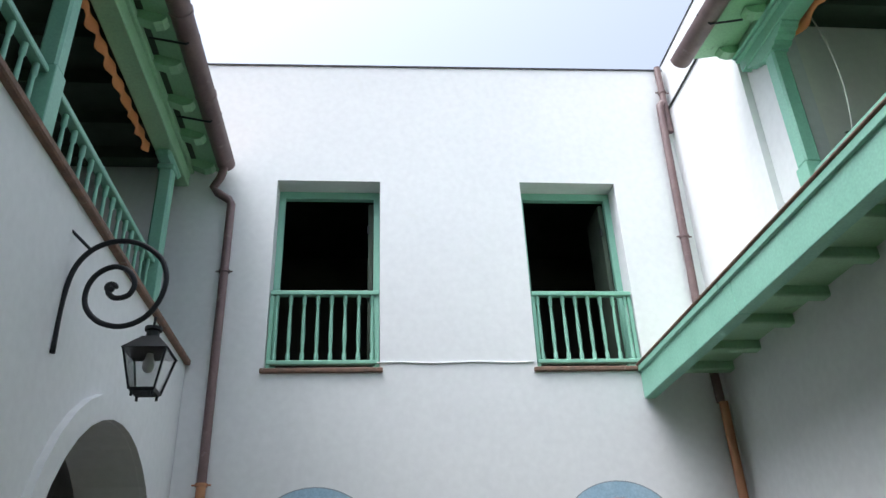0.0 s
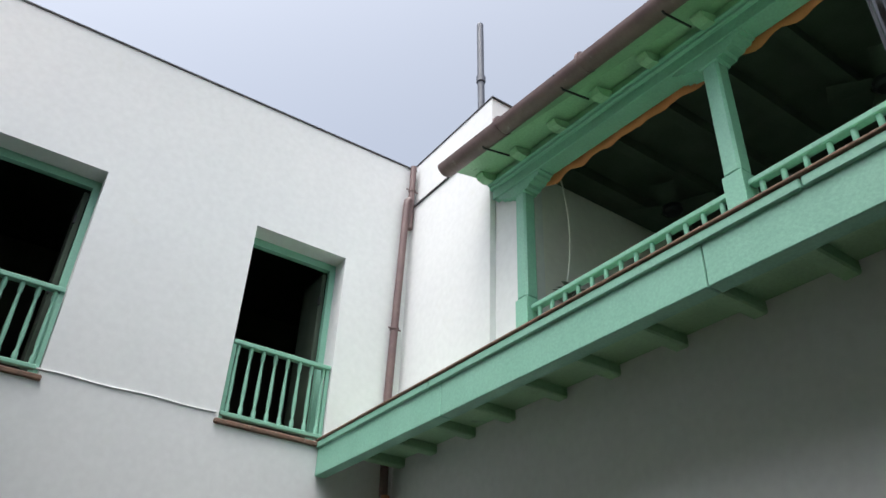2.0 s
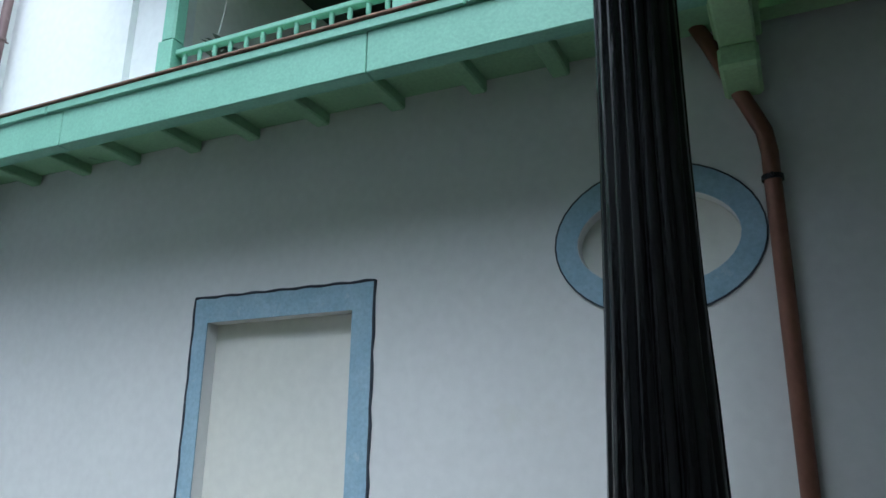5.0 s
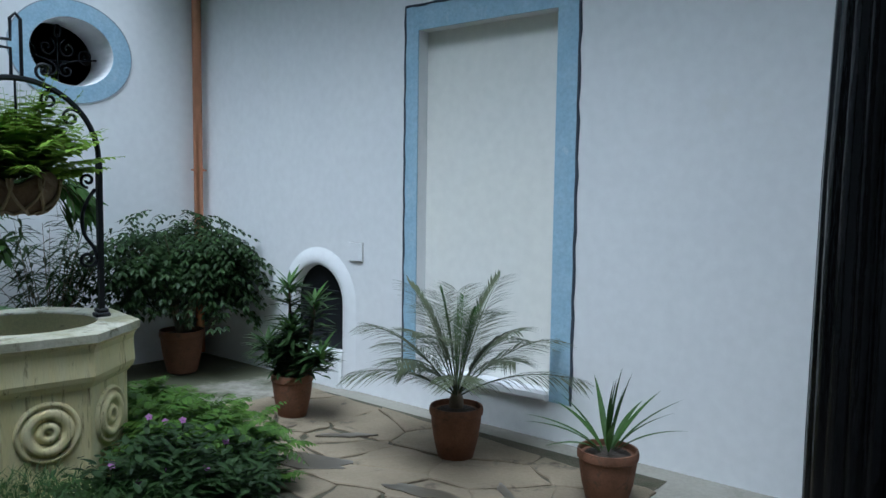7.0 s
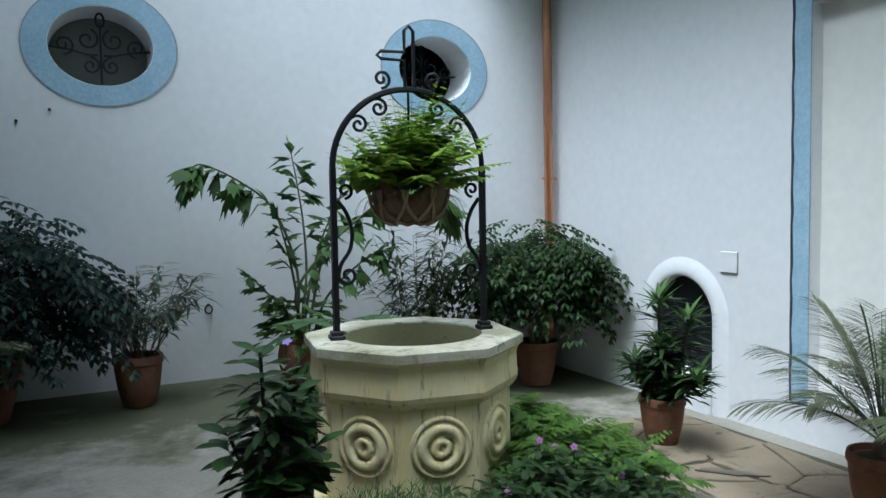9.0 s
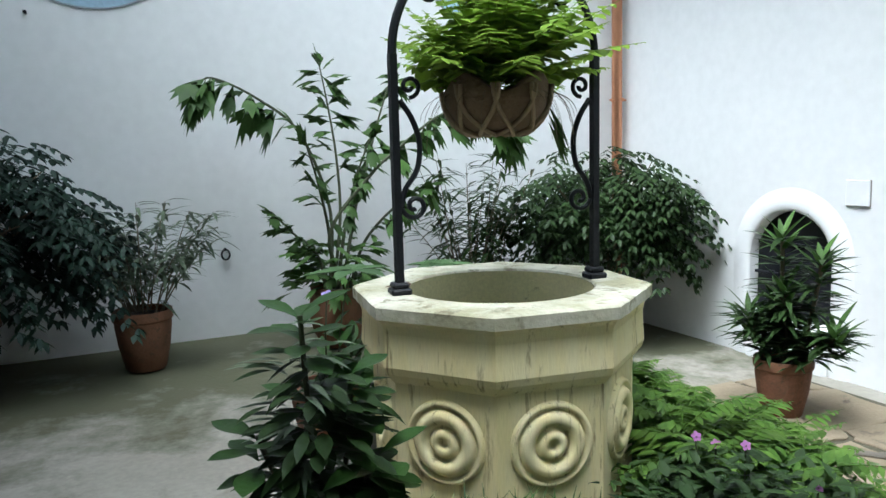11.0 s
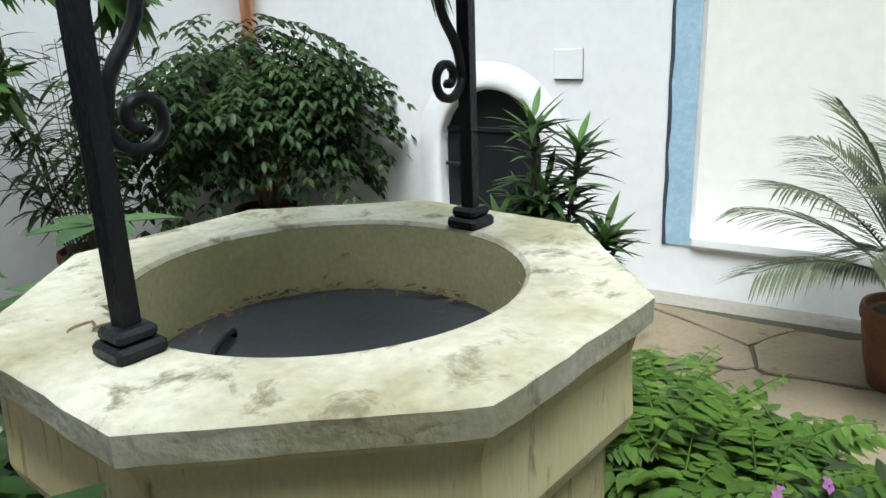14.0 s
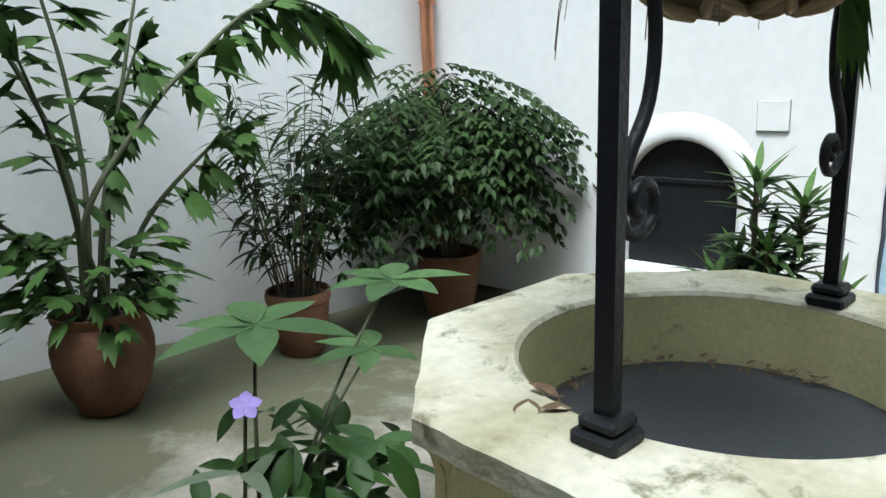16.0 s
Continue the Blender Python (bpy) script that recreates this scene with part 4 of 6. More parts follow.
def octa(prof, close=False):
    return Geo().lathe((WC.x, WC.y, 0), prof, 8, TURN, close)


part("plinth", octa([(0.0, WG - 0.05), (0.545, WG - 0.05), (0.545, WG + 0.035), (0.535, WG + 0.045), (0.36, WG + 0.045)]), STONE, well)
part("body", octa([(0.475, WG + 0.02), (0.475, 0.80), (0.36, 0.80)]), STONE, well)
part("collar", octa([(0.47, 0.775), (0.488, 0.79), (0.508, 0.815), (0.516, 0.84), (0.512, 0.90), (0.510, 0.95), (0.518, 0.98), (0.535, 1.0), (0.36, 1.0)]), STONE, well)
# coping with a round hole
n = 64
vs = []
for r_hole, z in ((0, 1.0), (0, 1.045)):
    for k in range(n):
        a = TURN + 2 * math.pi * k / n
        sect = (a - TURN) % (math.pi / 4) - math.pi / 8
        ro = 0.542 * math.cos(math.pi / 8) / math.cos(sect) + 0.0025 * math.sin(23 * a) * math.sin(7 * a + z)
        vs.append((WC.x + ro * math.cos(a), WC.y + ro * math.sin(a), z - (0.006 if z > 1.02 else 0)))
    for k in range(n):
        a = TURN + 2 * math.pi * k / n
        sect = (a - TURN) % (math.pi / 4) - math.pi / 8
        ro = 0.542 * math.cos(math.pi / 8) / math.cos(sect) - 0.012
        vs.append((WC.x + ro * math.cos(a), WC.y + ro * math.sin(a), z + 0.0005))
    for k in range(n):
        a = TURN + 2 * math.pi * k / n
        vs.append((WC.x + 0.345 * math.cos(a), WC.y + 0.345 * math.sin(a), z))
    for k in range(n):
        a = TURN + 2 * math.pi * k / n
        vs.append((WC.x + 0.337 * math.cos(a), WC.y + 0.337 * math.sin(a), z - (0.008 if z > 1.02 else 0)))
rows = [4, 5, 6, 7, 3, 2, 1, 0]
fs = []
for i in range(8):
    a0, b0 = rows[i] * n, rows[(i + 1) % 8] * n
    fs += [(a0 + k, a0 + (k + 1) % n, b0 + (k + 1) % n, b0 + k) for k in range(n)]
part("coping", Geo().add(vs, fs), COPING, well, "pale weathered coping with dark lichen stains", smooth=30)
part("lining", Geo().lathe((WC.x, WC.y, 0), [(0.335, 1.036), (0.333, 0.95), (0.334, 0.86), (0.36, 0.86), (0.36, 1.0)], 64, TURN), INNER, well, "greenish stained inner wall", smooth=40)
face_r = 0.475 * math.cos(math.pi / 8)
for k in range(8):
    a = TURN + math.pi / 8 + k * math.pi / 4
    nrm = Vector((math.cos(a), math.sin(a), 0))
    tan = Vector((-math.sin(a), math.cos(a), 0))
    c0 = Vector((WC.x, WC.y, 0.605)) + nrm * face_r
    prof = [(0.0, 0.002), (0.013, 0.003), (0.018, 0.018), (0.028, 0.023), (0.044, 0.020), (0.052, 0.003), (0.058, 0.003), (0.066, 0.018), (0.080, 0.025), (0.096, 0.025), (0.106, 0.018), (0.112, 0.004), (0.119, 0.004), (0.126, 0.017), (0.136, 0.014), (0.143, -0.003)]
    m = 36
    vs = [c0 + nrm * h + (tan * math.cos(b) + Z * math.sin(b)) * r for r, h in prof for b in [2 * math.pi * i / m for i in range(m)]]
    fs = [(j * m + i, j * m + (i + 1) % m, (j + 1) * m + (i + 1) % m, (j + 1) * m + i) for j in range(len(prof) - 1) for i in range(m)]
    part("carved_ring", Geo().add(vs, fs), STONE, well, smooth=True)
lid = thing("metal_cover", (WC.x, WC.y, 0.89), "flat dark grey metal cover lying inside the well", "cover")
part("plate", Geo().lathe((WC.x, WC.y, 0.885), [(0.0, 0.012), (0.31, 0.012), (0.331, 0.008), (0.331, -0.01), (0.0, -0.01)], 48), LID, lid, smooth=40)
part("handle", Geo().tube([(2.335, 7.47, 0.899), (2.34, 7.474, 0.912), (2.40, 7.505, 0.914), (2.43, 7.52, 0.912), (2.434, 7.523, 0.899)], 0.007, 6), IRON, lid, smooth=True)
rnd = random.Random(5)
deb = Geo()
for i in range(90):
    a = rnd.uniform(-0.3, 1.9)
    r = rnd.uniform(0.29, 0.328)
    deb.blade((WC.x + r * math.cos(a), WC.y + r * math.sin(a), 0.900 + rnd.uniform(0, 0.012)), (rnd.uniform(-1, 1), rnd.uniform(-1, 1), rnd.uniform(-0.1, 0.3)), Z, rnd.uniform(0.015, 0.035), 0.01, 0.2, 0.2, 2)
tagged(part("leaf_litter", deb, BASKET, None), "brown dry leaf litter along the lid edge", "leaf litter", "", "stuff")

arc = thing("well_arch", (WC.x, WC.y, 1.045), "black wrought iron arch with scrolls over the well", "arch")
AX = Vector((0.9898, -0.1422, 0))
C3 = Vector((2.456, 7.281, 0))
R0 = 0.374
for sx in (-1, 1):
    p = C3 + AX * R0 * sx
    g = Geo().tube([p + Z * 1.07, p + Z * 1.85], 0.0185, 4, True, 1.0, math.pi / 4)
    part("upright", g, IRON, arc)
    g = Geo()
    for z0_, z1_, w in ((1.043, 1.066, 0.036), (1.066, 1.086, 0.029)):
        q = Geo().box(-w, w, -w, w, z0_, z1_, 0.006)
        ang = math.atan2(AX.y, AX.x)
        q.v = [(p.x + x * math.cos(ang) - y * math.sin(ang), p.y + x * math.sin(ang) + y * math.cos(ang), z) for x, y, z in q.v]
        g.add(q.v, q.f)
    part("foot", g, IRON, arc)
    inn = -sx
    base = p + AX * inn * 0.012
    pts = spiral(p + AX * inn * 0.055 + Z * 1.745, 0.008, 0.038, 0 if inn > 0 else math.pi, 1.25 * -inn, AX, Z, 20)
    pts2 = [p + AX * inn * 0.02 + Z * 1.70, p + AX * inn * 0.06 + Z * 1.64, p + AX * inn * 0.085 + Z * 1.56, p + AX * inn * 0.075 + Z * 1.47, p + AX * inn * 0.03 + Z * 1.40, p + AX * inn * 0.015 + Z * 1.34]
    part("scroll", Geo().tube(pts, 0.008, 6), IRON, arc, smooth=True)
    part("scroll_bar", Geo().tube(smooth_line(pts2), 0.010, 6), IRON, arc, smooth=True)
    part("scroll", Geo().tube(spiral(p + AX * inn * 0.062 + Z * 1.345, 0.046, 0.010, math.pi if inn > 0 else 0, 1.3 * inn, AX, Z, 22), 0.009, 6), IRON, arc, smooth=True)
    for ang_, rr in ((2.45, 0.07), (2.05, 0.06)):
        a = ang_ if sx < 0 else math.pi - ang_
        q = C3 + AX * math.cos(a) * (R0 - 0.055) + Z * (1.85 + math.sin(a) * (R0 - 0.055))
        part("scroll", Geo().tube(spiral(q, 0.045, 0.008, a, 1.4 * sx, AX, Z, 20), 0.008, 6), IRON, arc, smooth=True)
    q = C3 + AX * sx * 0.13 + Z * 2.27
    part("scroll", Geo().tube(spiral(q, 0.045, 0.008, -math.pi / 2, -1.4 * sx, AX, Z, 20), 0.008, 6), IRON, arc, smooth=True)
part("hoop", Geo().tube([C3 + AX * R0 * math.cos(a) + Z * (1.85 + R0 * math.sin(a)) for a in [math.pi * i / 28 for i in range(29)]], 0.015, 6), IRON, arc, smooth=40)
part("finial", Geo().tube([C3 + AX * x + Z * z for x, z in ((-0.015, 2.23), (-0.015, 2.36), (-0.13, 2.365), (-0.15, 2.38), (-0.13, 2.40), (-0.015, 2.40), (-0.015, 2.50), (0.008, 2.525), (0.03, 2.50), (0.03, 2.23))], 0.009, 6), IRON, arc)
part("hanger", Geo().tube([C3 + Z * 2.23, C3 + Z * 1.80], 0.006, 6), IRON, arc)


# ---- plants ----
def pot(parent, x, y, z, r, h, material=None, soil=0.9, belly=False):
    """A thrown pot with a rolled rim, and its soil."""
    material = material or TERRA
    prof = [(r * 0.62, 0.0), (r * 0.68, 0.01), (r * 0.86, h * 0.40), (r * 0.95, h * 0.72), (r * 0.96, h * 0.82), (r * 1.02, h * 0.85), (r * 1.03, h * 0.93), (r * 1.0, h), (r * 0.93, h), (r * 0.91, h * soil), (r * 0.5, h * soil)]
    if belly:
        prof = [(r * 0.55, 0.0), (r * 0.62, 0.01), (r * 0.86, h * 0.25), (r * 1.0, h * 0.5), (r * 1.02, h * 0.64), (r * 0.96, h * 0.8), (r * 0.86, h * 0.9), (r * 0.92, h * 0.95), (r * 0.93, h), (r * 0.86, h), (r * 0.84, h * soil), (r * 0.5, h * soil)]
    part("pot", Geo().lathe((x, y, z), prof, 28), material, parent, "", smooth=35)
    s = Geo().lathe((x, y, z), [(r * 0.85, h * soil - 0.005), (r * 0.6, h * soil + 0.012), (r * 0.3, h * soil + 0.02), (0.001, h * soil + 0.022)], 16)
    part("soil", s, SOIL, parent, "", smooth=True)


def away(rnd, spread=1.0, lift=0.3):
    a = rnd.uniform(0, 2 * math.pi)
    return Vector((math.cos(a) * spread, math.sin(a) * spread, lift)).normalized()


def curve3(a, b, c, n=8):
    a, b, c = Vector(a), Vector(b), Vector(c)
    return [a * (1 - k) ** 2 + b * 2 * k * (1 - k) + c * k * k for k in [i / n for i in range(n + 1)]]


def compound(g, p, d, length, pairs, leaf, width, rnd, droop=0.5):
    """A pinnate spray of leaflets along a drooping rib."""
    p, d = Vector(p), Vector(d).normalized()
    side = d.cross(Z)
    side = side.normalized() if side.length > 0.01 else X.copy()
    for i in range(1, pairs + 1):
        k = i / pairs
        q = p + d * length * k - Z * droop * length * k * k
        t = (d - Z * 2 * droop * k).normalized()
        for s in (-1, 1):
            e = (t * 0.55 + side * s * 0.85 + Z * rnd.uniform(-0.25, 0.1)).normalized()
            g.blade(q, e, Z + side * rnd.uniform(-0.3, 0.3), leaf * rnd.uniform(0.8, 1.15), width * rnd.uniform(0.8, 1.1), 0.25, 0.3, 3)
    q = p + d * length - Z * droop * length
    g.blade(q, (d - Z * droop), Z, leaf, width, 0.3, 0.3, 3)


def dome_bush(name, x, y, z, r, h, rx, ry, z0, z1, sprays, seed, label, material, pot_material=None, leaf=0.075):
    """A potted shrub whose drooping crown is made of compound sprays."""
    rnd = random.Random(seed)
    t = thing(name, (x, y, z), label, "potted plant")
    pot(t, x, y, z, r, h, pot_material)
    base = Vector((x, y, z + h * 0.9))
    stems = Geo()
    crown = [Geo(), Geo(), Geo()]
    cz = z0 + (z1 - z0) * 0.45
    for i in range(16):
        d = away(rnd, 1.0, 1.2)
        tip = Vector((x + d.x * rx * 0.9, y + d.y * ry * 0.9, cz + rnd.uniform(0.0, 0.8) * (z1 - cz)))
        stems.tube(curve3(base + Vector((rnd.uniform(-0.06, 0.06), rnd.uniform(-0.06, 0.06), 0)), base.lerp(tip, 0.4) + Z * 0.25, tip, 6), [0.013 - 0.0015 * j for j in range(7)], 5)
    for i in range(sprays):
        a = rnd.uniform(0, 2 * math.pi)
        el = math.asin(rnd.uniform(-0.55, 1.0))
        q = (rnd.uniform(0.72, 1.0) if i % 3 else rnd.uniform(0.35, 0.75)) * (1 + 0.16 * math.sin(3 * a + seed) + 0.12 * math.sin(5 * a + el * 4))
        c, s_ = math.cos(el), math.sin(el)
        zz = cz + s_ * ((z1 - cz) if s_ > 0 else (cz - z0) * 1.6) * q
        p = Vector((x + math.cos(a) * c * rx * q, y + math.sin(a) * c * ry * q, zz))
        d = Vector((math.cos(a), math.sin(a), 0.35 * s_ - 0.15)).normalized()
        p -= d * 0.14
        compound(crown[i % 3], p, d + Vector((rnd.uniform(-0.4, 0.4), rnd.uniform(-0.4, 0.4), 0)), rnd.uniform(0.17, 0.27), 4, leaf, leaf * 0.45, rnd, 0.45)
    part("stem_tangle", stems, STEM_BROWN, t, kind="stuff")
    for g in crown:
        part("foliage", g, material, t, smooth="leaf", kind="stuff")
    return t


LEAF_BLUE = leafmat("blue_green_leaf", (0.014, 0.028, 0.020), (0.024, 0.046, 0.028), trans=0.12)
dome_bush("potted_shrub", 4.81, 9.72, gz(4.81), 0.20, 0.40, 0.80, 0.62, 0.52, 1.50, 1000, 11, "dense dark green drooping shrub in terracotta pot by the corner", LEAF_DARK)
dome_bush("potted_shrub", 0.42, 9.72, gz(0.42), 0.26, 0.42, 1.0, 0.55, 0.62, 1.72, 900, 17, "large dark shrub with drooping leaves in a clay pot", LEAF_BLUE)


def cane_plant(name, x, y, z, r, h, canes, height, spread, seed, label, material, leaf=0.13, per=16):
    """Thin upright canes with narrow leaves, bamboo-like."""
    rnd = random.Random(seed)
    t = thing(name, (x, y, z), label, "potted plant")
    pot(t, x, y, z, r, h)
    g = Geo()
    for i in range(canes):
        d = away(rnd, 1, 0)
        b = Vector((x, y, z + h * 0.88)) + d * rnd.uniform(0, r * 0.7)
        k = rnd.uniform(0.55, 1.0)
        tip = b + Vector((d.x * spread * rnd.uniform(0.3, 1), d.y * spread * 0.6 * rnd.uniform(0.2, 1), (height - h) * k))
        if tip.y > YA - 0.06:
            tip.y = YA - 0.06
        line = curve3(b, b.lerp(tip, 0.5) + Z * 0.12, tip, 7)
        part("cane", Geo().tube(line, [0.005 - 0.0005 * j for j in range(8)], 5), STEM_BROWN, t)
        for m in range(per):
            f = rnd.uniform(0.25, 1.0)
            q = line[min(7, int(f * 7))].lerp(line[min(7, int(f * 7) + 1)], rnd.random())
            e = away(rnd, 1, rnd.uniform(-0.3, 0.9))
            g.blade(q, e, Z, leaf * rnd.uniform(0.7, 1.25), leaf * 0.17, 0.45, 0.3, 3)
    part("foliage", g, material, t, smooth="leaf", kind="stuff")
    return t


cane_plant("bamboo_pot", 1.41, 9.74, gz(1.4), 0.17, 0.36, 26, 1.05, 0.42, 3, "slender bamboo-like plant in a clay pot by the wall", LEAF_GREY, 0.15, 34)
cane_plant("bamboo_pot", 3.66, 9.78, gz(3.66), 0.16, 0.33, 34, 1.42, 0.5, 4, "thin-leaved cane plant in terracotta pot against white wall", LEAF_DARK, 0.17, 20)


# fishtail palm with wedge-shaped ragged leaflets
def wedge(g, p, d, length, width, rnd):
    p, d = Vector(p), Vector(d).normalized()
    side = d.cross(Z)
    side = side.normalized() if side.length > 0.01 else X.copy()
    dn = -Z * length * 0.25
    m = p + d * length * 0.5
    tips = [p + d * length * (0.80 + 0.2 * rnd.random()) + side * width * (k - 2) / 4 * rnd.uniform(0.8, 1.1) + dn * (0.6 + 0.5 * rnd.random()) for k in range(5)]
    gap = [p + d * length * 0.66 + side * width * (k - 1.5) / 4.6 + dn * 0.4 for k in range(4)]
    vs = [p, m - side * width * 0.34, m + side * width * 0.34]
    ring = [vs[1], tips[0], gap[0], tips[1], gap[1], tips[2], gap[2], tips[3], gap[3], tips[4], vs[2]]
    g.add([p] + ring, [(0, i + 1, i + 2) for i in range(len(ring) - 1)])


def ragged(g, p, d, length, width, rnd, hang=0.35):
    """A fishtail leaflet: a folded wedge, widest near its torn, toothed end."""
    p, d = Vector(p), Vector(d).normalized()
    side = d.cross(Z)
    side = side.normalized() if side.length > 0.05 else X.copy()
    side = (side + Z * rnd.uniform(-0.5, 0.5)).normalized()
    skew = rnd.uniform(-0.25, 0.25)

    def at(k, w):
        return p + d * length * (k + skew * w) + side * width * w * 0.5 - Z * hang * length * k * k - Z * 0.12 * width * abs(w)

    j = [rnd.uniform(-0.07, 0.07) for k in range(6)]
    rim = [at(0.30, -0.40), at(0.62, -0.85), at(0.92 + j[0], -1.0), at(0.78, -0.50 + j[1]), at(1.04 + j[2], -0.20), at(0.86, 0.16 + j[3]), at(0.98 + j[4], 0.50), at(0.74, 0.62), at(0.80 + j[5], 1.0), at(0.55, 0.80), at(0.30, 0.40)]
    mid = at(0.5, 0.0) + Z * 0.02 * length
    vs = [p, mid] + rim
    g.add(vs, [(0, 1, 2), (0, len(vs) - 1, 1)] + [(1, i, i + 1) for i in range(len(vs) - 2, 1, -1)])


rnd = random.Random(21)
px, py, pz = 2.60, 9.68, gz(2.60)
palm = thing("fishtail_palm", (px, py, pz), "tall fishtail palm with ragged leaflets in a weathered clay pot", "potted plant")
pot(palm, px, py, pz, 0.185, 0.40, belly=True)
top = Vector((px, py, pz + 0.38))
FRONDS = [(((-0.04, 0.02), (2.60, 9.75, 1.15), (2.43, 9.75, 1.64), (2.18, 9.75, 1.86), (1.90, 9.75, 1.99), (1.80, 9.75, 1.92)), 0.42, 0.19),
          (((0.04, -0.06), (2.52, 9.52, 1.02), (2.80, 9.5, 1.38), (3.02, 9.5, 1.56), (3.28, 9.5, 1.74), (3.52, 9.5, 1.80), (3.76, 9.5, 1.74), (3.83, 9.5, 1.62)), 0.36, 0.21),
          (((0.0, 0.06), (2.69, 9.82, 1.1), (2.69, 9.85, 1.5), (2.66, 9.9, 1.85), (2.62, 9.92, 2.12)), 0.42, 0.17),
          (((0.06, 0.05), (2.80, 9.82, 1.15), (2.92, 9.85, 1.5), (3.05, 9.9, 1.83), (3.13, 9.92, 2.02)), 0.45, 0.17),
          (((-0.08, -0.02), (2.50, 9.72, 0.85), (2.34, 9.72, 1.02), (2.20, 9.70, 1.17)), 0.4, 0.13),
          (((0.0, -0.02), (2.66, 9.66, 1.0), (2.74, 9.62, 1.35), (2.84, 9.58, 1.62)), 0.45, 0.16),
          (((0.08, -0.04), (2.78, 9.6, 0.95), (3.0, 9.5, 1.2), (3.2, 9.45, 1.32)), 0.4, 0.15),
          (((-0.02, 0.0), (2.56, 9.66, 1.0), (2.48, 9.6, 1.35), (2.40, 9.56, 1.6)), 0.45, 0.16)]
for pts, lead, size in FRONDS:
    line = smooth_line([top + Vector((pts[0][0], pts[0][1], 0))] + list(pts[1:]), 7)
    n = len(line)
    part("cane", Geo().tube(line, [0.014 - 0.010 * i / n for i in range(n)], 6), STEM, palm, smooth=True)
    frond = Geo()
    for i in range(int(n * lead), n - 1):
        d = (line[i + 1] - line[i - 1]).normalized()
        side = d.cross(Z)
        side = side.normalized() if side.length > 0.2 else Vector((0.8, -0.6, 0))
        for k in (-1, 1):
            if rnd.random() < 0.12:
                continue
            e = d * rnd.uniform(0.1, 0.9) + side * k * rnd.uniform(0.25, 0.9) + Z * rnd.uniform(-0.9, 0.3)
            ln_ = size * rnd.uniform(0.75, 1.3)
            p = line[i] + d * rnd.uniform(-0.02, 0.02)
            if p.y + e.normalized().y * ln_ > YA - 0.05:
                e.y = -abs(e.y) * 0.5
            ragged(frond, p, e, ln_, ln_ * rnd.uniform(0.42, 0.68), rnd)
    d = (line[-1] - line[-3]).normalized()
    for k in (-0.5, 0.0, 0.5):
        ragged(frond, line[-1] - d * 0.04, d + Vector((0.3 * k, 0.1 * k, -0.35 * abs(k) - (0.5 if lead < 0.43 and size > 0.18 else 0.0))), size * (1.35 - abs(k)), size * 0.42, rnd, 0.25)
    part("frond", frond, LEAF_MID, palm, smooth="leaf")
low = Geo()
for i in range(120):
    d = away(rnd, 1, rnd.uniform(-0.1, 0.9))
    p = top + Vector((d.x * rnd.uniform(0.04, 0.30), d.y * rnd.uniform(0.04, 0.28), rnd.uniform(0.0, 0.30)))
    ragged(low, p, d, rnd.uniform(0.12, 0.22), rnd.uniform(0.06, 0.11), rnd, 0.45)
part("foliage", low, LEAF_MID, palm, smooth="leaf", kind="stuff")



def rosette(parent, c, n, length, width, rnd, material, up=0.9, droop=0.35, name="leaf", tip=0.0):
    """A whorl of single leaves, each a mesh of its own."""
    for i in range(n):
        a = i * 2.4 + rnd.uniform(-0.2, 0.2)
        lift = up * (1 - 0.85 * i / n) + rnd.uniform(-0.1, 0.15)
        d = Vector((math.cos(a), math.sin(a), lift))
        g = Geo().blade(Vector(c) - Z * 0.012 * i, d, Z, length * rnd.uniform(0.75, 1.1), width * rnd.uniform(0.85, 1.1), droop, 0.25, 7, tip)
        part(name, g, material, parent, smooth="leaf")


# spiky dracaena-like plant before the small door
rnd = random.Random(31)
dr = thing("spiky_potted_plant", (4.58, 7.84, gz(4.58)), "upright plant with whorls of pointed leaves in terracotta pot", "potted plant")
pot(dr, 4.58, 7.84, gz(4.58), 0.155, 0.33)
for sx, sy, zt, tip in ((0.0, 0.03, 0.98, True), (0.10, -0.14, 0.86, True), (-0.05, -0.05, 0.70, True), (0.06, 0.10, 0.62, True), (0.02, -0.30, 0.50, True), (-0.12, 0.14, 0.55, True)):
    line = curve3((4.58 + sx * 0.3, 7.84 + sy * 0.3, 0.3), (4.58 + sx * 0.6, 7.84 + sy * 0.8, 0.45), (4.58 + sx, 7.84 + sy, zt), 8)
    part("cane", Geo().tube(line, 0.012, 6), STEM_BROWN, dr)
    g = Geo()
    for i, q in enumerate(line[2:]):
        for m in range(14):
            d = away(rnd, 1, rnd.uniform(0.0, 0.8))
            g.blade(q + Z * rnd.uniform(-0.03, 0.03), d, Z, rnd.uniform(0.15, 0.23), 0.036, 0.35, 0.3, 4)
    part("foliage", g, LEAF_DARK, dr, smooth="leaf", kind="stuff")
    rosette(dr, line[-1] + Z * 0.04, 16, 0.19, 0.036, rnd, LEAF_MID, 1.6, 0.2)


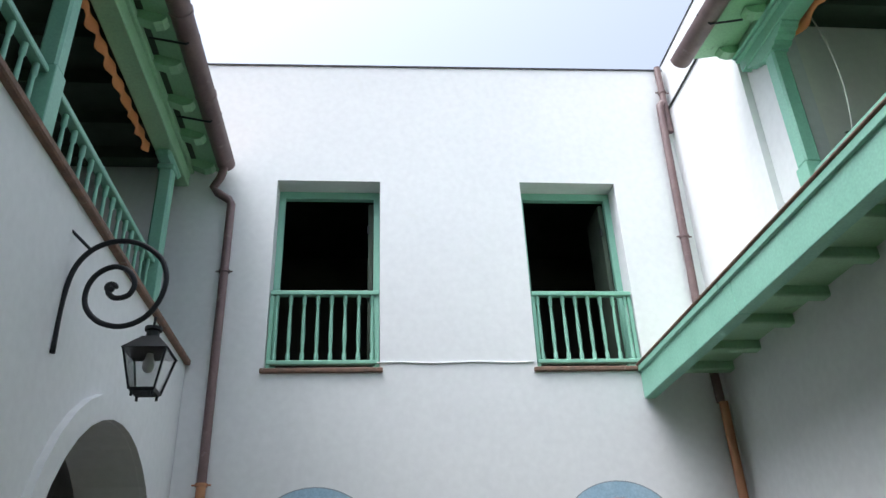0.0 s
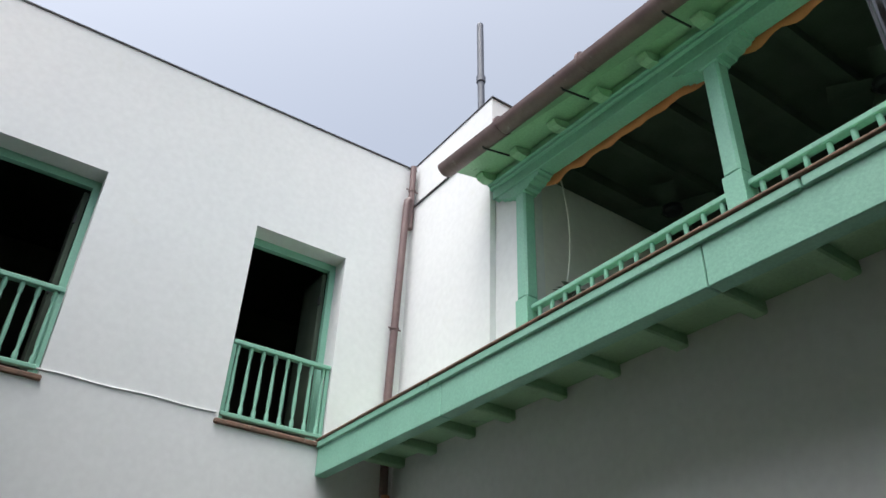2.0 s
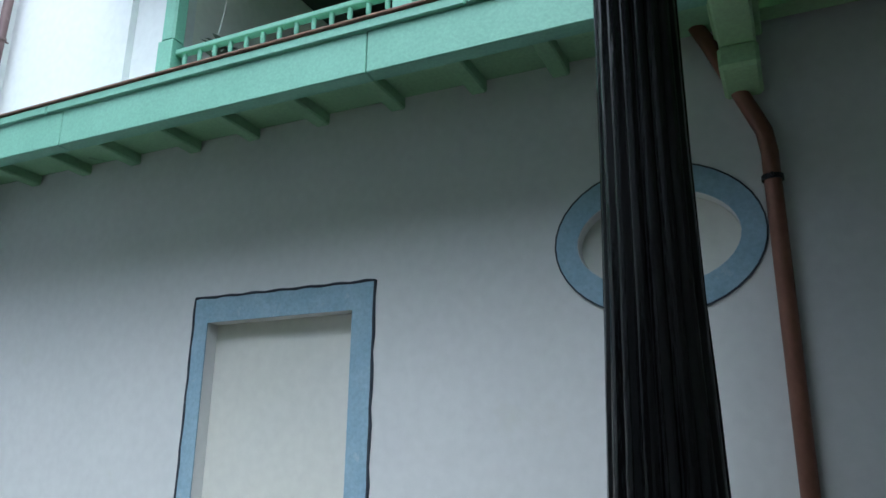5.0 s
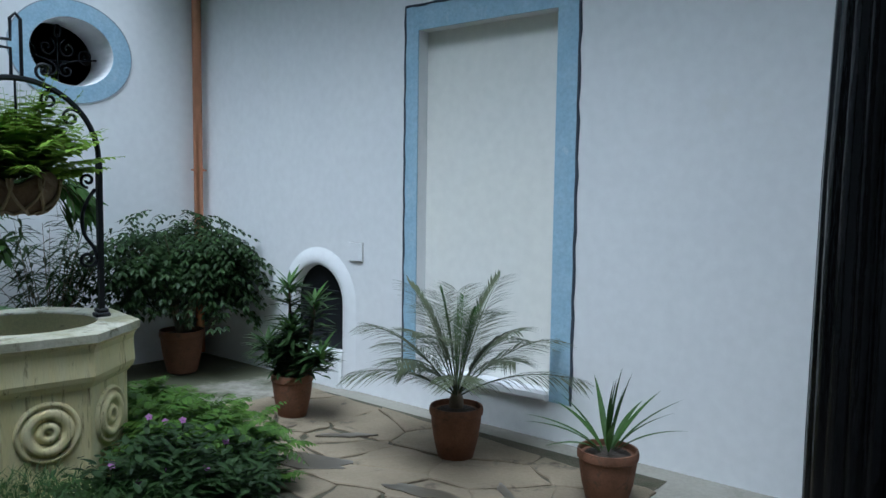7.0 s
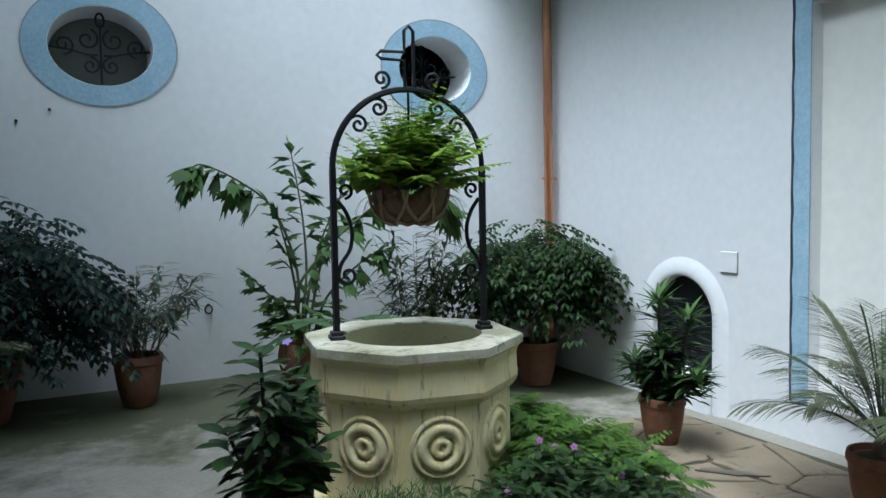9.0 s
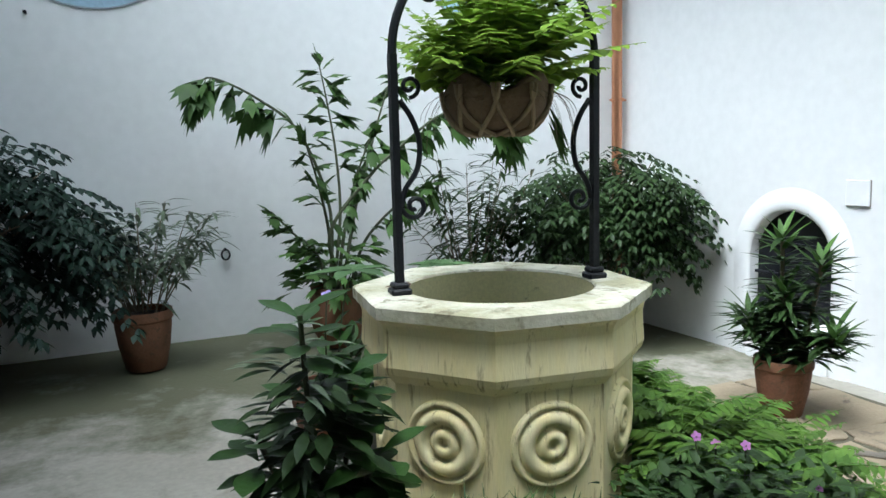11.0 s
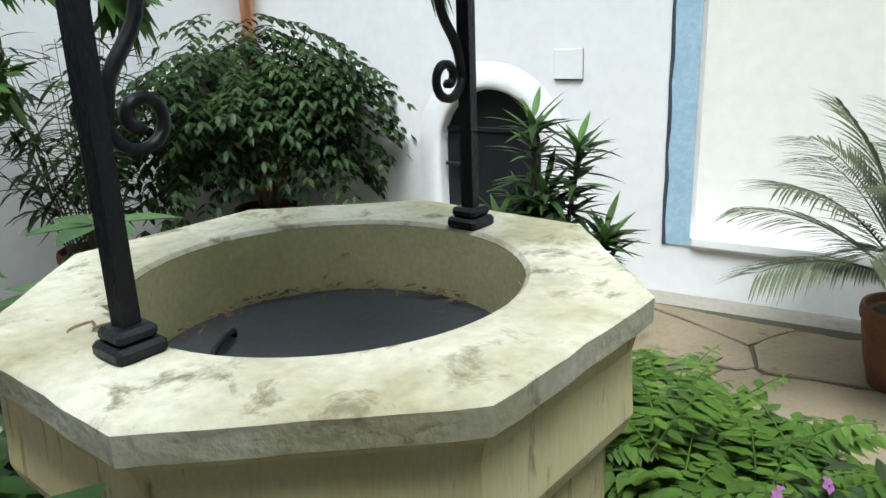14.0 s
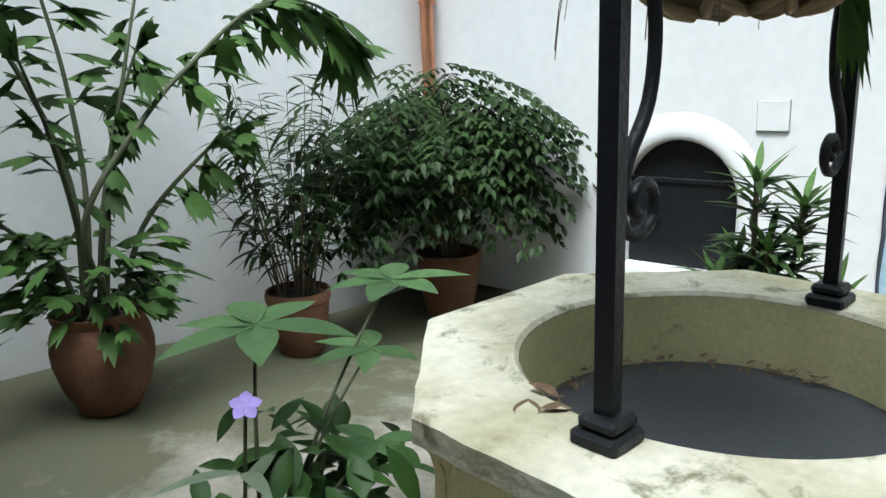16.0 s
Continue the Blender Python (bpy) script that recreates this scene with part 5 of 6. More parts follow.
def feather_palm(x, y, z, r, h, fronds, seed, label, reach=0.62, top=1.0):
    """A small date palm: each frond a rib with two rows of thin leaflets."""
    rnd = random.Random(seed)
    t = thing("feather_palm", (x, y, z), label, "potted plant", "feather palms")
    pot(t, x, y, z, r, h)
    c = Vector((x, y, z + h))
    part("stump", Geo().lathe((x, y, z + h * 0.85), [(0.035, 0), (0.05, 0.05), (0.045, 0.1), (0.02, 0.15), (0.0, 0.16)], 10), STEM_BROWN, t, "shaggy brown stump", smooth=True)
    for i in range(fronds):
        a = i * 2.399 + rnd.uniform(-0.25, 0.25)
        k = i / fronds
        el = 1.5 - 1.08 * k
        ln_ = reach * rnd.uniform(0.85, 1.15)
        d = Vector((math.cos(a) * math.cos(el), math.sin(a) * math.cos(el), math.sin(el)))
        if x + d.x * ln_ * 1.3 > XB - 0.05:
            d.x = -d.x * 0.5
        tip = c + d * ln_ * (1.15 if k < 0.3 else 1.0) + Vector((d.x, d.y, 0)) * 0.15 - Z * 0.10 * k
        tip.x = min(tip.x, XB - 0.04)
        line = curve3(c + Z * 0.05, c + d * ln_ * 0.6 + Z * 0.16 * (1 - k * 0.3), tip, 22)
        g = Geo().tube(line, [0.006 - 0.0045 * j / 22 for j in range(23)], 4)
        for j in range(5, 23):
            t_ = (line[min(j + 1, 22)] - line[j - 1]).normalized()
            side = t_.cross(Z)
            side = side.normalized() if side.length > 0.05 else Vector((-math.sin(a), math.cos(a), 0))
            f = (j - 4) / 18
            lf = 0.19 * (0.45 + 0.9 * math.sin(math.pi * min(1, f * 0.75 + 0.12)))
            if k < 0.12:
                lf *= 0.35
            for s in (-1, 1):
                for hh in (0, 0.5):
                    e = (t_ * 0.75 + side * s * 0.75 + Z * rnd.uniform(-0.12, 0.12)).normalized()
                    q = line[j] + (line[min(j + 1, 22)] - line[j]) * hh
                    g.blade(q, e, Z, lf * rnd.uniform(0.85, 1.1), 0.010, 0.30, 0.35, 3)
        part("frond", g, LEAF_MID if k < 0.12 else LEAF_PALM, t, smooth="leaf")
    return t


feather_palm(4.72, 6.37, gz(4.72), 0.17, 0.34, 24, 41, "feathery grey-green palm in terracotta pot before the blind doorway", 0.66)
feather_palm(4.86, 3.30, gz(4.86), 0.17, 0.34, 14, 43, "feathery palm in clay pot beside the bent pipe", 0.72)
feather_palm(0.18, 8.35, gz(0.2), 0.18, 0.36, 12, 47, "feathery palm in clay pot near the west wall", 0.55)

# strap-leaved lily
rnd = random.Random(51)
li = thing("strap_leaf_plant", (4.70, 5.28, gz(4.7)), "strap-leaved lily with arching leaves in terracotta pot", "potted plant")
pot(li, 4.70, 5.28, gz(4.7), 0.165, 0.31)
for i in range(17):
    a = i * 2.4
    el = rnd.uniform(0.7, 1.45)
    d = Vector((math.cos(a) * math.cos(el), math.sin(a) * math.cos(el), math.sin(el)))
    part("leaf", Geo().blade(Vector((4.70, 5.28, 0.29)) + Vector((d.x, d.y, 0)) * 0.05, d, Z if abs(d.z) < 0.98 else Y, rnd.uniform(0.32, 0.50), 0.036, 0.55 * (1.5 - el) + 0.1, 0.35, 8), LEAF_MID, li, smooth="leaf")

# broad-leaved plant beside the well
rnd = random.Random(61)
bp = thing("broad_leaf_plant", (1.68, 6.92, gz(1.68)), "broad glossy-leaved plant in a dark clay pot beside the well", "potted plant")
pot(bp, 1.68, 6.92, gz(1.68), 0.14, 0.28)
LEAF_BROAD = leafmat("broad_glossy_leaf", (0.024, 0.055, 0.012), (0.042, 0.088, 0.018), rough=0.42)
for sx, sy, zt, n in ((-0.05, 0.02, 1.10, 12), (0.08, 0.0, 0.92, 12), (-0.19, -0.02, 0.80, 10), (0.12, -0.08, 0.70, 9), (0.0, 0.14, 0.82, 10), (-0.06, -0.14, 0.66, 9), (0.0, 0.0, 0.68, 9)):
    line = curve3((1.68 + sx * 0.2, 6.92 + sy * 0.2, 0.5), (1.68 + sx * 0.7, 6.92 + sy * 0.7, 0.6), (1.68 + sx, 6.92 + sy, zt), 8)
    part("stem", Geo().tube(line, 0.008, 6), STEM, bp)
    rosette(bp, line[-1], n, 0.145, 0.082, rnd, LEAF_BROAD, 0.8, 0.35, tip=0.75)
    for q in line[3:7]:
        for m in range(2):
            d = away(rnd, 1, rnd.uniform(-0.1, 0.5))
            part("leaf", Geo().blade(q, d, Z, rnd.uniform(0.11, 0.16), 0.075, 0.4, 0.25, 6, 0.7), LEAF_BROAD, bp, smooth="leaf")
g = Geo()
for i in range(45):
    zz = rnd.uniform(0.62, 1.0)
    d = away(rnd, 1, rnd.uniform(0.0, 0.5))
    g.blade((1.62 + d.x * 0.05, 6.94 + d.y * 0.05, zz), d, Z, rnd.uniform(0.11, 0.17), 0.022, 0.3, 0.3, 4)
part("narrow_foliage", g, LEAF_GREY, bp, smooth="leaf", kind="stuff")
g = Geo()
for i in range(190):
    zz = rnd.uniform(0.50, 0.98)
    d = away(rnd, 1, rnd.uniform(-0.3, 0.5))
    k = rnd.uniform(0.02, 0.15) * (1.25 - 0.7 * (zz - 0.5))
    g.blade((1.67 + d.x * k, 6.93 + d.y * k, zz), d, Z, rnd.uniform(0.08, 0.13), rnd.uniform(0.030, 0.048), 0.35, 0.3, 5, 0.4)
part("foliage", g, LEAF_DARK, bp, smooth="leaf", kind="stuff")

# flowering shrub behind the well
rnd = random.Random(71)
fx, fy = 2.02, 8.08
fp = thing("flowering_shrub", (fx, fy, gz(fx)), "leafy shrub with one violet flower growing behind the well", "shrub")
pot(fp, fx, fy, gz(fx), 0.15, 0.26)
LEAF_PALE = leafmat("pale_palmate_leaf", (0.052, 0.098, 0.038), (0.082, 0.14, 0.052), rough=0.5)
for cx, cy, cz_, n, ln_, tilt in ((2.21, 8.20, 1.00, 6, 0.21, 0.0), (2.66, 8.22, 0.985, 6, 0.20, 0.5), (2.47, 8.12, 0.88, 5, 0.15, 0.2), (2.36, 8.02, 0.72, 5, 0.14, 0.9)):
    hub = Vector((cx, cy, cz_))
    line = curve3((fx + 0.06, fy, 0.50), (fx + 0.5 * (cx - fx), fy + 0.3 * (cy - fy), cz_ - 0.12), hub, 8)
    part("stem", Geo().tube(line, [0.006 - 0.0004 * i for i in range(9)], 6), STEM, fp)
    for i in range(n):
        ang = tilt + (i - (n - 1) / 2) * 0.98 + 2.6
        part("leaf", Geo().blade(hub, (math.cos(ang), math.sin(ang), 0.18), Z, ln_ * rnd.uniform(0.85, 1.1), ln_ * 0.40, 0.22, 0.3, 8, 0.15), LEAF_PALE, fp, smooth="leaf")
for sx, sy, zt, n in ((0.14, -0.02, 0.78, 8), (0.26, 0.02, 0.70, 8), (0.05, 0.02, 0.66, 8), (0.20, -0.12, 0.60, 9), (0.34, 0.08, 0.60, 8), (-0.08, -0.06, 0.56, 8), (0.10, 0.14, 0.60, 8), (0.00, -0.18, 0.50, 8)):
    if math.hypot(fx + sx - WC.x, fy + sy - WC.y) < 0.62:
        sy = 0.16
    line = curve3((fx + sx * 0.3, fy + sy * 0.3, 0.45), (fx + sx * 0.8, fy + sy * 0.8, 0.5), (fx + sx, fy + sy, zt), 7)
    part("stem", Geo().tube(line, 0.006, 6), STEM, fp)
    for m in range(n):
        q = line[rnd.randrange(3, 8)]
        d = away(rnd, 1, rnd.uniform(-0.5, 0.35))
        part("leaf", Geo().blade(q, d, Z, rnd.uniform(0.09, 0.14), rnd.uniform(0.045, 0.06), 0.4, 0.3, 7, 0.45), LEAF_BROAD, fp, smooth="leaf")
under = Geo()
while len(under.f) < 1900:
    q = Vector((rnd.uniform(1.98, 2.52), rnd.uniform(7.86, 8.30), rnd.uniform(0.36, 0.80)))
    if math.hypot(q.x - WC.x, q.y - WC.y) < 0.64 or q.z > 0.84 - 0.5 * abs(q.x - 2.25):
        continue
    under.blade(q, away(rnd, 1, rnd.uniform(-0.5, 0.35)), Z, rnd.uniform(0.08, 0.14), rnd.uniform(0.04, 0.062), 0.4, 0.3, 6, 0.4)
part("undergrowth", under, LEAF_BROAD, fp, smooth="leaf", kind="stuff")
for ang, zz, ln_ in ((2.9, 0.80, 0.17), (3.7, 0.74, 0.20), (4.4, 0.80, 0.15), (0.4, 0.76, 0.14), (5.3, 0.72, 0.17), (2.2, 0.70, 0.16), (3.3, 0.66, 0.20)):
    part("leaf", Geo().blade((2.02, 8.03, zz), (math.cos(ang), math.sin(ang), 0.45), Z, ln_, 0.034, 0.35, 0.35, 7), LEAF_GREY, fp, smooth="leaf")
part("stem", Geo().tube([(2.02, 8.04, 0.45), (2.02, 8.03, 0.75), (2.03, 8.015, 0.93)], 0.004, 5), STEM, fp)


def bloom(parent, c, r, material, n=5, up=(0, -0.5, 0.8)):
    u = Vector(up).normalized()
    e1 = u.orthogonal().normalized()
    e2 = u.cross(e1)
    for i in range(n):
        a = 2 * math.pi * i / n
        d = e1 * math.cos(a) + e2 * math.sin(a) + u * 0.25
        part("petal", Geo().blade(c, d, u, r, r * 0.8, 0.3, 0.4, 6, 0.6), material, parent, smooth="leaf")


bloom(fp, (2.03, 8.015, 0.935), 0.030, VIOLET, 5, (-0.35, -0.45, 0.8))

# ---- hanging basket with its fern ----
hb = thing("hanging_basket", (WC.x, WC.y, 1.575), "brown husk hanging basket laced with palm strips and bright fern", "hanging basket")
n = 36
prof = [(0.0, 1.575), (0.07, 1.58), (0.13, 1.605), (0.165, 1.65), (0.183, 1.70), (0.188, 1.745)]
vs = []
for j, (r, z) in enumerate(prof):
    for k in range(n):
        a = 2 * math.pi * k / n
        vs.append((WC.x + r * math.cos(a), WC.y + r * math.sin(a), z + (0.035 * math.sin(a * 4) if j == 5 else 0)))
for j, (r, z) in reversed(list(enumerate(prof))):
    for k in range(n):
        a = 2 * math.pi * k / n
        r2 = max(0.0, r - 0.015)
        vs.append((WC.x + r2 * math.cos(a), WC.y + r2 * math.sin(a), z + 0.012 + (0.035 * math.sin(a * 4) if j == 5 else 0)))
part("bowl", Geo().add(vs, [(j * n + k, j * n + (k + 1) % n, (j + 1) * n + (k + 1) % n, (j + 1) * n + k) for j in range(11) for k in range(n)]), BASKET, hb, smooth=True)
for i in range(9):
    a0 = i * 2 * math.pi / 9
    for s in (-1, 1):
        pts = []
        for j in range(9):
            k = j / 8
            a = a0 + s * 0.75 * math.sin(k * math.pi * 0.5)
            r = 0.08 + 0.111 * math.sin(k * math.pi / 2)
            z = 1.577 + 0.17 * k ** 1.7
            pts.append((WC.x + (r + 0.004) * math.cos(a), WC.y + (r + 0.004) * math.sin(a), z))
        part("palm_strip", Geo().tube(pts, 0.0085, 5), STRIP, hb, "pale dried palm strip", smooth=True)
part("soil", Geo().disc((WC.x, WC.y, 1.70), 0.19), SOIL, hb)
rnd = random.Random(81)


def fern_frond(p, d, length, rnd, width=0.05, pairs=13, droop=0.5, leaf_w=0.35):
    g = Geo()
    p, d = Vector(p), Vector(d).normalized()
    side = d.cross(Z)
    side = side.normalized() if side.length > 0.05 else X.copy()
    for i in range(1, pairs + 1):
        k = i / pairs
        q = p + d * length * k - Z * droop * length * k * k
        t_ = (d - Z * 2 * droop * k).normalized()
        w = width * math.sin(math.pi * (0.12 + 0.85 * k)) * 1.15
        for s in (-1, 1):
            e = (t_ * 0.35 + side * s + Z * rnd.uniform(-0.35, 0.2)).normalized()
            g.blade(q, e, Z, w * rnd.uniform(0.85, 1.15), w * leaf_w, 0.3, 0.2, 3)
    line = [p + d * length * k - Z * droop * length * k * k for k in (0, 0.25, 0.5, 0.75, 1.0)]
    g.tube(line, [0.003, 0.0025, 0.002, 0.0015, 0.001], 4, False)
    return g


fern = Geo()
for i in range(110):
    a = i * 2.399
    k = (i % 15) / 15
    el = 1.5 - 1.15 * k + rnd.uniform(-0.18, 0.18)
    d = Vector((math.cos(a) * math.cos(el), math.sin(a) * math.cos(el), math.sin(el)))
    ln_ = rnd.uniform(0.32, 0.52) * (1.12 if d.x > 0.2 else 0.92)
    f = fern_frond(Vector((WC.x, WC.y, 1.72)) + d * 0.05, d, ln_, rnd, 0.078, 13, 0.04 + 0.20 * k, 0.75)
    fern.add(f.v, f.f)
part("foliage", fern, LEAF_BRIGHT, hb, "bright yellow-green fern fronds", smooth="leaf", kind="stuff")
for i in range(26):
    a = rnd.uniform(0, 6.28)
    p = Vector((WC.x + 0.2 * math.cos(a), WC.y + 0.2 * math.sin(a), 1.72))
    part("trailing_root", Geo().tube(curve3(p, p + Vector((math.cos(a) * 0.07, math.sin(a) * 0.07, -0.02)), p + Vector((math.cos(a) * 0.08, math.sin(a) * 0.08, -rnd.uniform(0.06, 0.2))), 5), 0.0009, 3), STEM_BROWN, hb)
drop = Geo()
for i in range(3):
    wedge(drop, (WC.x + 0.15, WC.y - 0.1, 1.68 - 0.03 * i), (0.5, -0.1, -0.9), 0.16, 0.06, rnd)
part("hanging_leaf", drop, LEAF_MID, hb, smooth="leaf")

# ---- dry leaves on the coping ----
for x, y, rz, ln_, wd, m, up in ((2.118, 7.565, -1.2, 0.125, 0.036, DRYLEAF, 0.1), (2.085, 7.455, 0.5, 0.055, 0.04, BASKET, 0.3), (2.175, 7.455, 1.9, 0.045, 0.03, BASKET, 0.9), (2.15, 7.42, 2.6, 0.05, 0.026, BASKET, 0.5)):
    ob = part("dry_leaf", Geo().blade((x, y, 1.043), (math.cos(rz), math.sin(rz), up), Z, ln_, wd, 0.10 + up * 0.4, 0.6, 6), m, None, smooth="leaf")
    tagged(ob, "curled dry fallen leaf on the stone coping", "leaf", "fallen leaves")


# ---- planting bed round the well ----
def in_bed(x, y):
    e = math.hypot(x - WC.x, y - WC.y)
    if e < 0.62:
        return False
    right = ((x - 3.12) / 0.50) ** 2 + ((y - 7.25) / 0.85) ** 2 < 1
    front = ((x - 2.52) / 0.74) ** 2 + ((y - 6.50) / 0.46) ** 2 < 1
    return right or front


rnd = random.Random(91)
earth = Geo()
cells = [(1.7 + 0.04 * i, 5.8 + 0.04 * j) for i in range(57) for j in range(65)]
for x, y in cells:
    if in_bed(x + 0.02 + 0.06 * math.sin(y * 17), y + 0.02 + 0.06 * math.sin(x * 19)):
        earth.add([(x, y, gz(x) - 0.004), (x + 0.04, y, gz(x + 0.04) - 0.004), (x + 0.04, y + 0.04, gz(x + 0.04) - 0.004), (x, y + 0.04, gz(x) - 0.004)], [(0, 1, 2, 3)])
setting("ground_bed", earth, SOIL, "dark planting soil round the well", "soil")
ferns, herbs, fine = Geo(), Geo(), Geo()
count = 0
while count < 560:
    x, y = rnd.uniform(1.7, 3.95), rnd.uniform(5.8, 8.3)
    if not in_bed(x, y):
        continue
    count += 1
    hgt = 0.36 * max(0.35, 1 - 0.75 * (((x - 3.0) / 0.8) ** 2 + ((y - 7.2) / 1.3) ** 2))
    base = Vector((x, y, gz(x)))
    if y > 6.55 and x > 2.8:
        for m in range(3):
            d = away(rnd, 1, rnd.uniform(0.1, 1.3))
            f = fern_frond(base + Z * rnd.uniform(0.0, hgt), d, rnd.uniform(0.16, 0.36), rnd, 0.058, 10, rnd.uniform(0.25, 0.7), 0.50)
            ferns.add(f.v, f.f)
    elif x < 2.3 or (x < 3.0 and rnd.random() < 0.30):
        for m in range(75):
            d = away(rnd, 1, rnd.uniform(0.2, 2.0))
            p = base + Vector((rnd.uniform(-0.08, 0.08), rnd.uniform(-0.08, 0.08), rnd.uniform(0.0, 0.22)))
            fine.blade(p, d, Z, rnd.uniform(0.04, 0.10), 0.005, 0.3, 0.2, 2)
    else:
        mound = 0.16 + 0.24 * math.exp(-(((x - 2.78) / 0.35) ** 2 + ((y - 6.45) / 0.28) ** 2))
        for m in range(24):
            d = away(rnd, 1, rnd.uniform(-0.2, 1.1))
            p = base + Vector((rnd.uniform(-0.10, 0.10), rnd.uniform(-0.10, 0.10), rnd.uniform(0.02, mound)))
            herbs.blade(p, d, Z, rnd.uniform(0.045, 0.085), rnd.uniform(0.022, 0.036), 0.35, 0.3, 4)
bed_label = (("fern_bed", ferns, LEAF_FERN, "low green ferns growing round the well"), ("herb_bed", herbs, LEAF_DARK, "dark leafy flowering plants before the well"), ("asparagus_fern", fine, LEAF_MID, "fine feathery green plants before the well"))
for nm, g, m, lb in bed_label:
    tagged(part(nm, g, m, None, smooth="leaf"), lb, "plants", "", "stuff")
for i, (x, y, z) in enumerate(((2.72, 6.60, 0.66), (2.85, 6.53, 0.63), (2.45, 6.42, 0.55), (2.98, 6.38, 0.53), (2.50, 6.30, 0.49), (2.76, 6.20, 0.51), (2.80, 6.60, 0.62), (2.60, 6.28, 0.52))):
    fl_ = thing("bed_flower", (x, y, gz(x)), "small pink flower on a thin stem in the bed", "flower", "pink bed flowers")
    part("stem", Geo().tube([(x, y, gz(x)), (x + 0.01, y, z)], 0.003, 5), STEM, fl_)
    bloom(fl_, (x + 0.01, y, z), 0.017, PINK, 5, (-0.3, -0.8, 0.6))

# moss and weeds against the foot of the well
rnd = random.Random(95)
weeds = Geo()
for i in range(260):
    a = rnd.uniform(math.pi * 1.05, math.pi * 1.75)
    r = rnd.uniform(0.50, 0.60)
    p = Vector((WC.x + r * math.cos(a), WC.y + r * math.sin(a), 0.28 + abs(rnd.gauss(0, 0.06))))
    weeds.blade(p, away(rnd, 1, 0.8), Z, rnd.uniform(0.02, 0.05), 0.008, 0.3, 0.2, 2)
tagged(part("well_weeds", weeds, LEAF_FERN, None, smooth="leaf"), "small weeds against the foot of the well", "weeds", "", "stuff")


# ---- paving: irregular flags with open joints ----
def clip(poly, a, b):
    """The part of poly nearer to a than to b."""
    mx, my = (a[0] + b[0]) / 2, (a[1] + b[1]) / 2
    nx_, ny_ = b[0] - a[0], b[1] - a[1]
    out = []
    for i in range(len(poly)):
        p, q = poly[i], poly[(i + 1) % len(poly)]
        dp = (p[0] - mx) * nx_ + (p[1] - my) * ny_
        dq = (q[0] - mx) * nx_ + (q[1] - my) * ny_
        if dp <= 0:
            out.append(p)
        if (dp < 0 < dq) or (dq < 0 < dp):
            k = dp / (dp - dq)
            out.append((p[0] + (q[0] - p[0]) * k, p[1] + (q[1] - p[1]) * k))
    return out


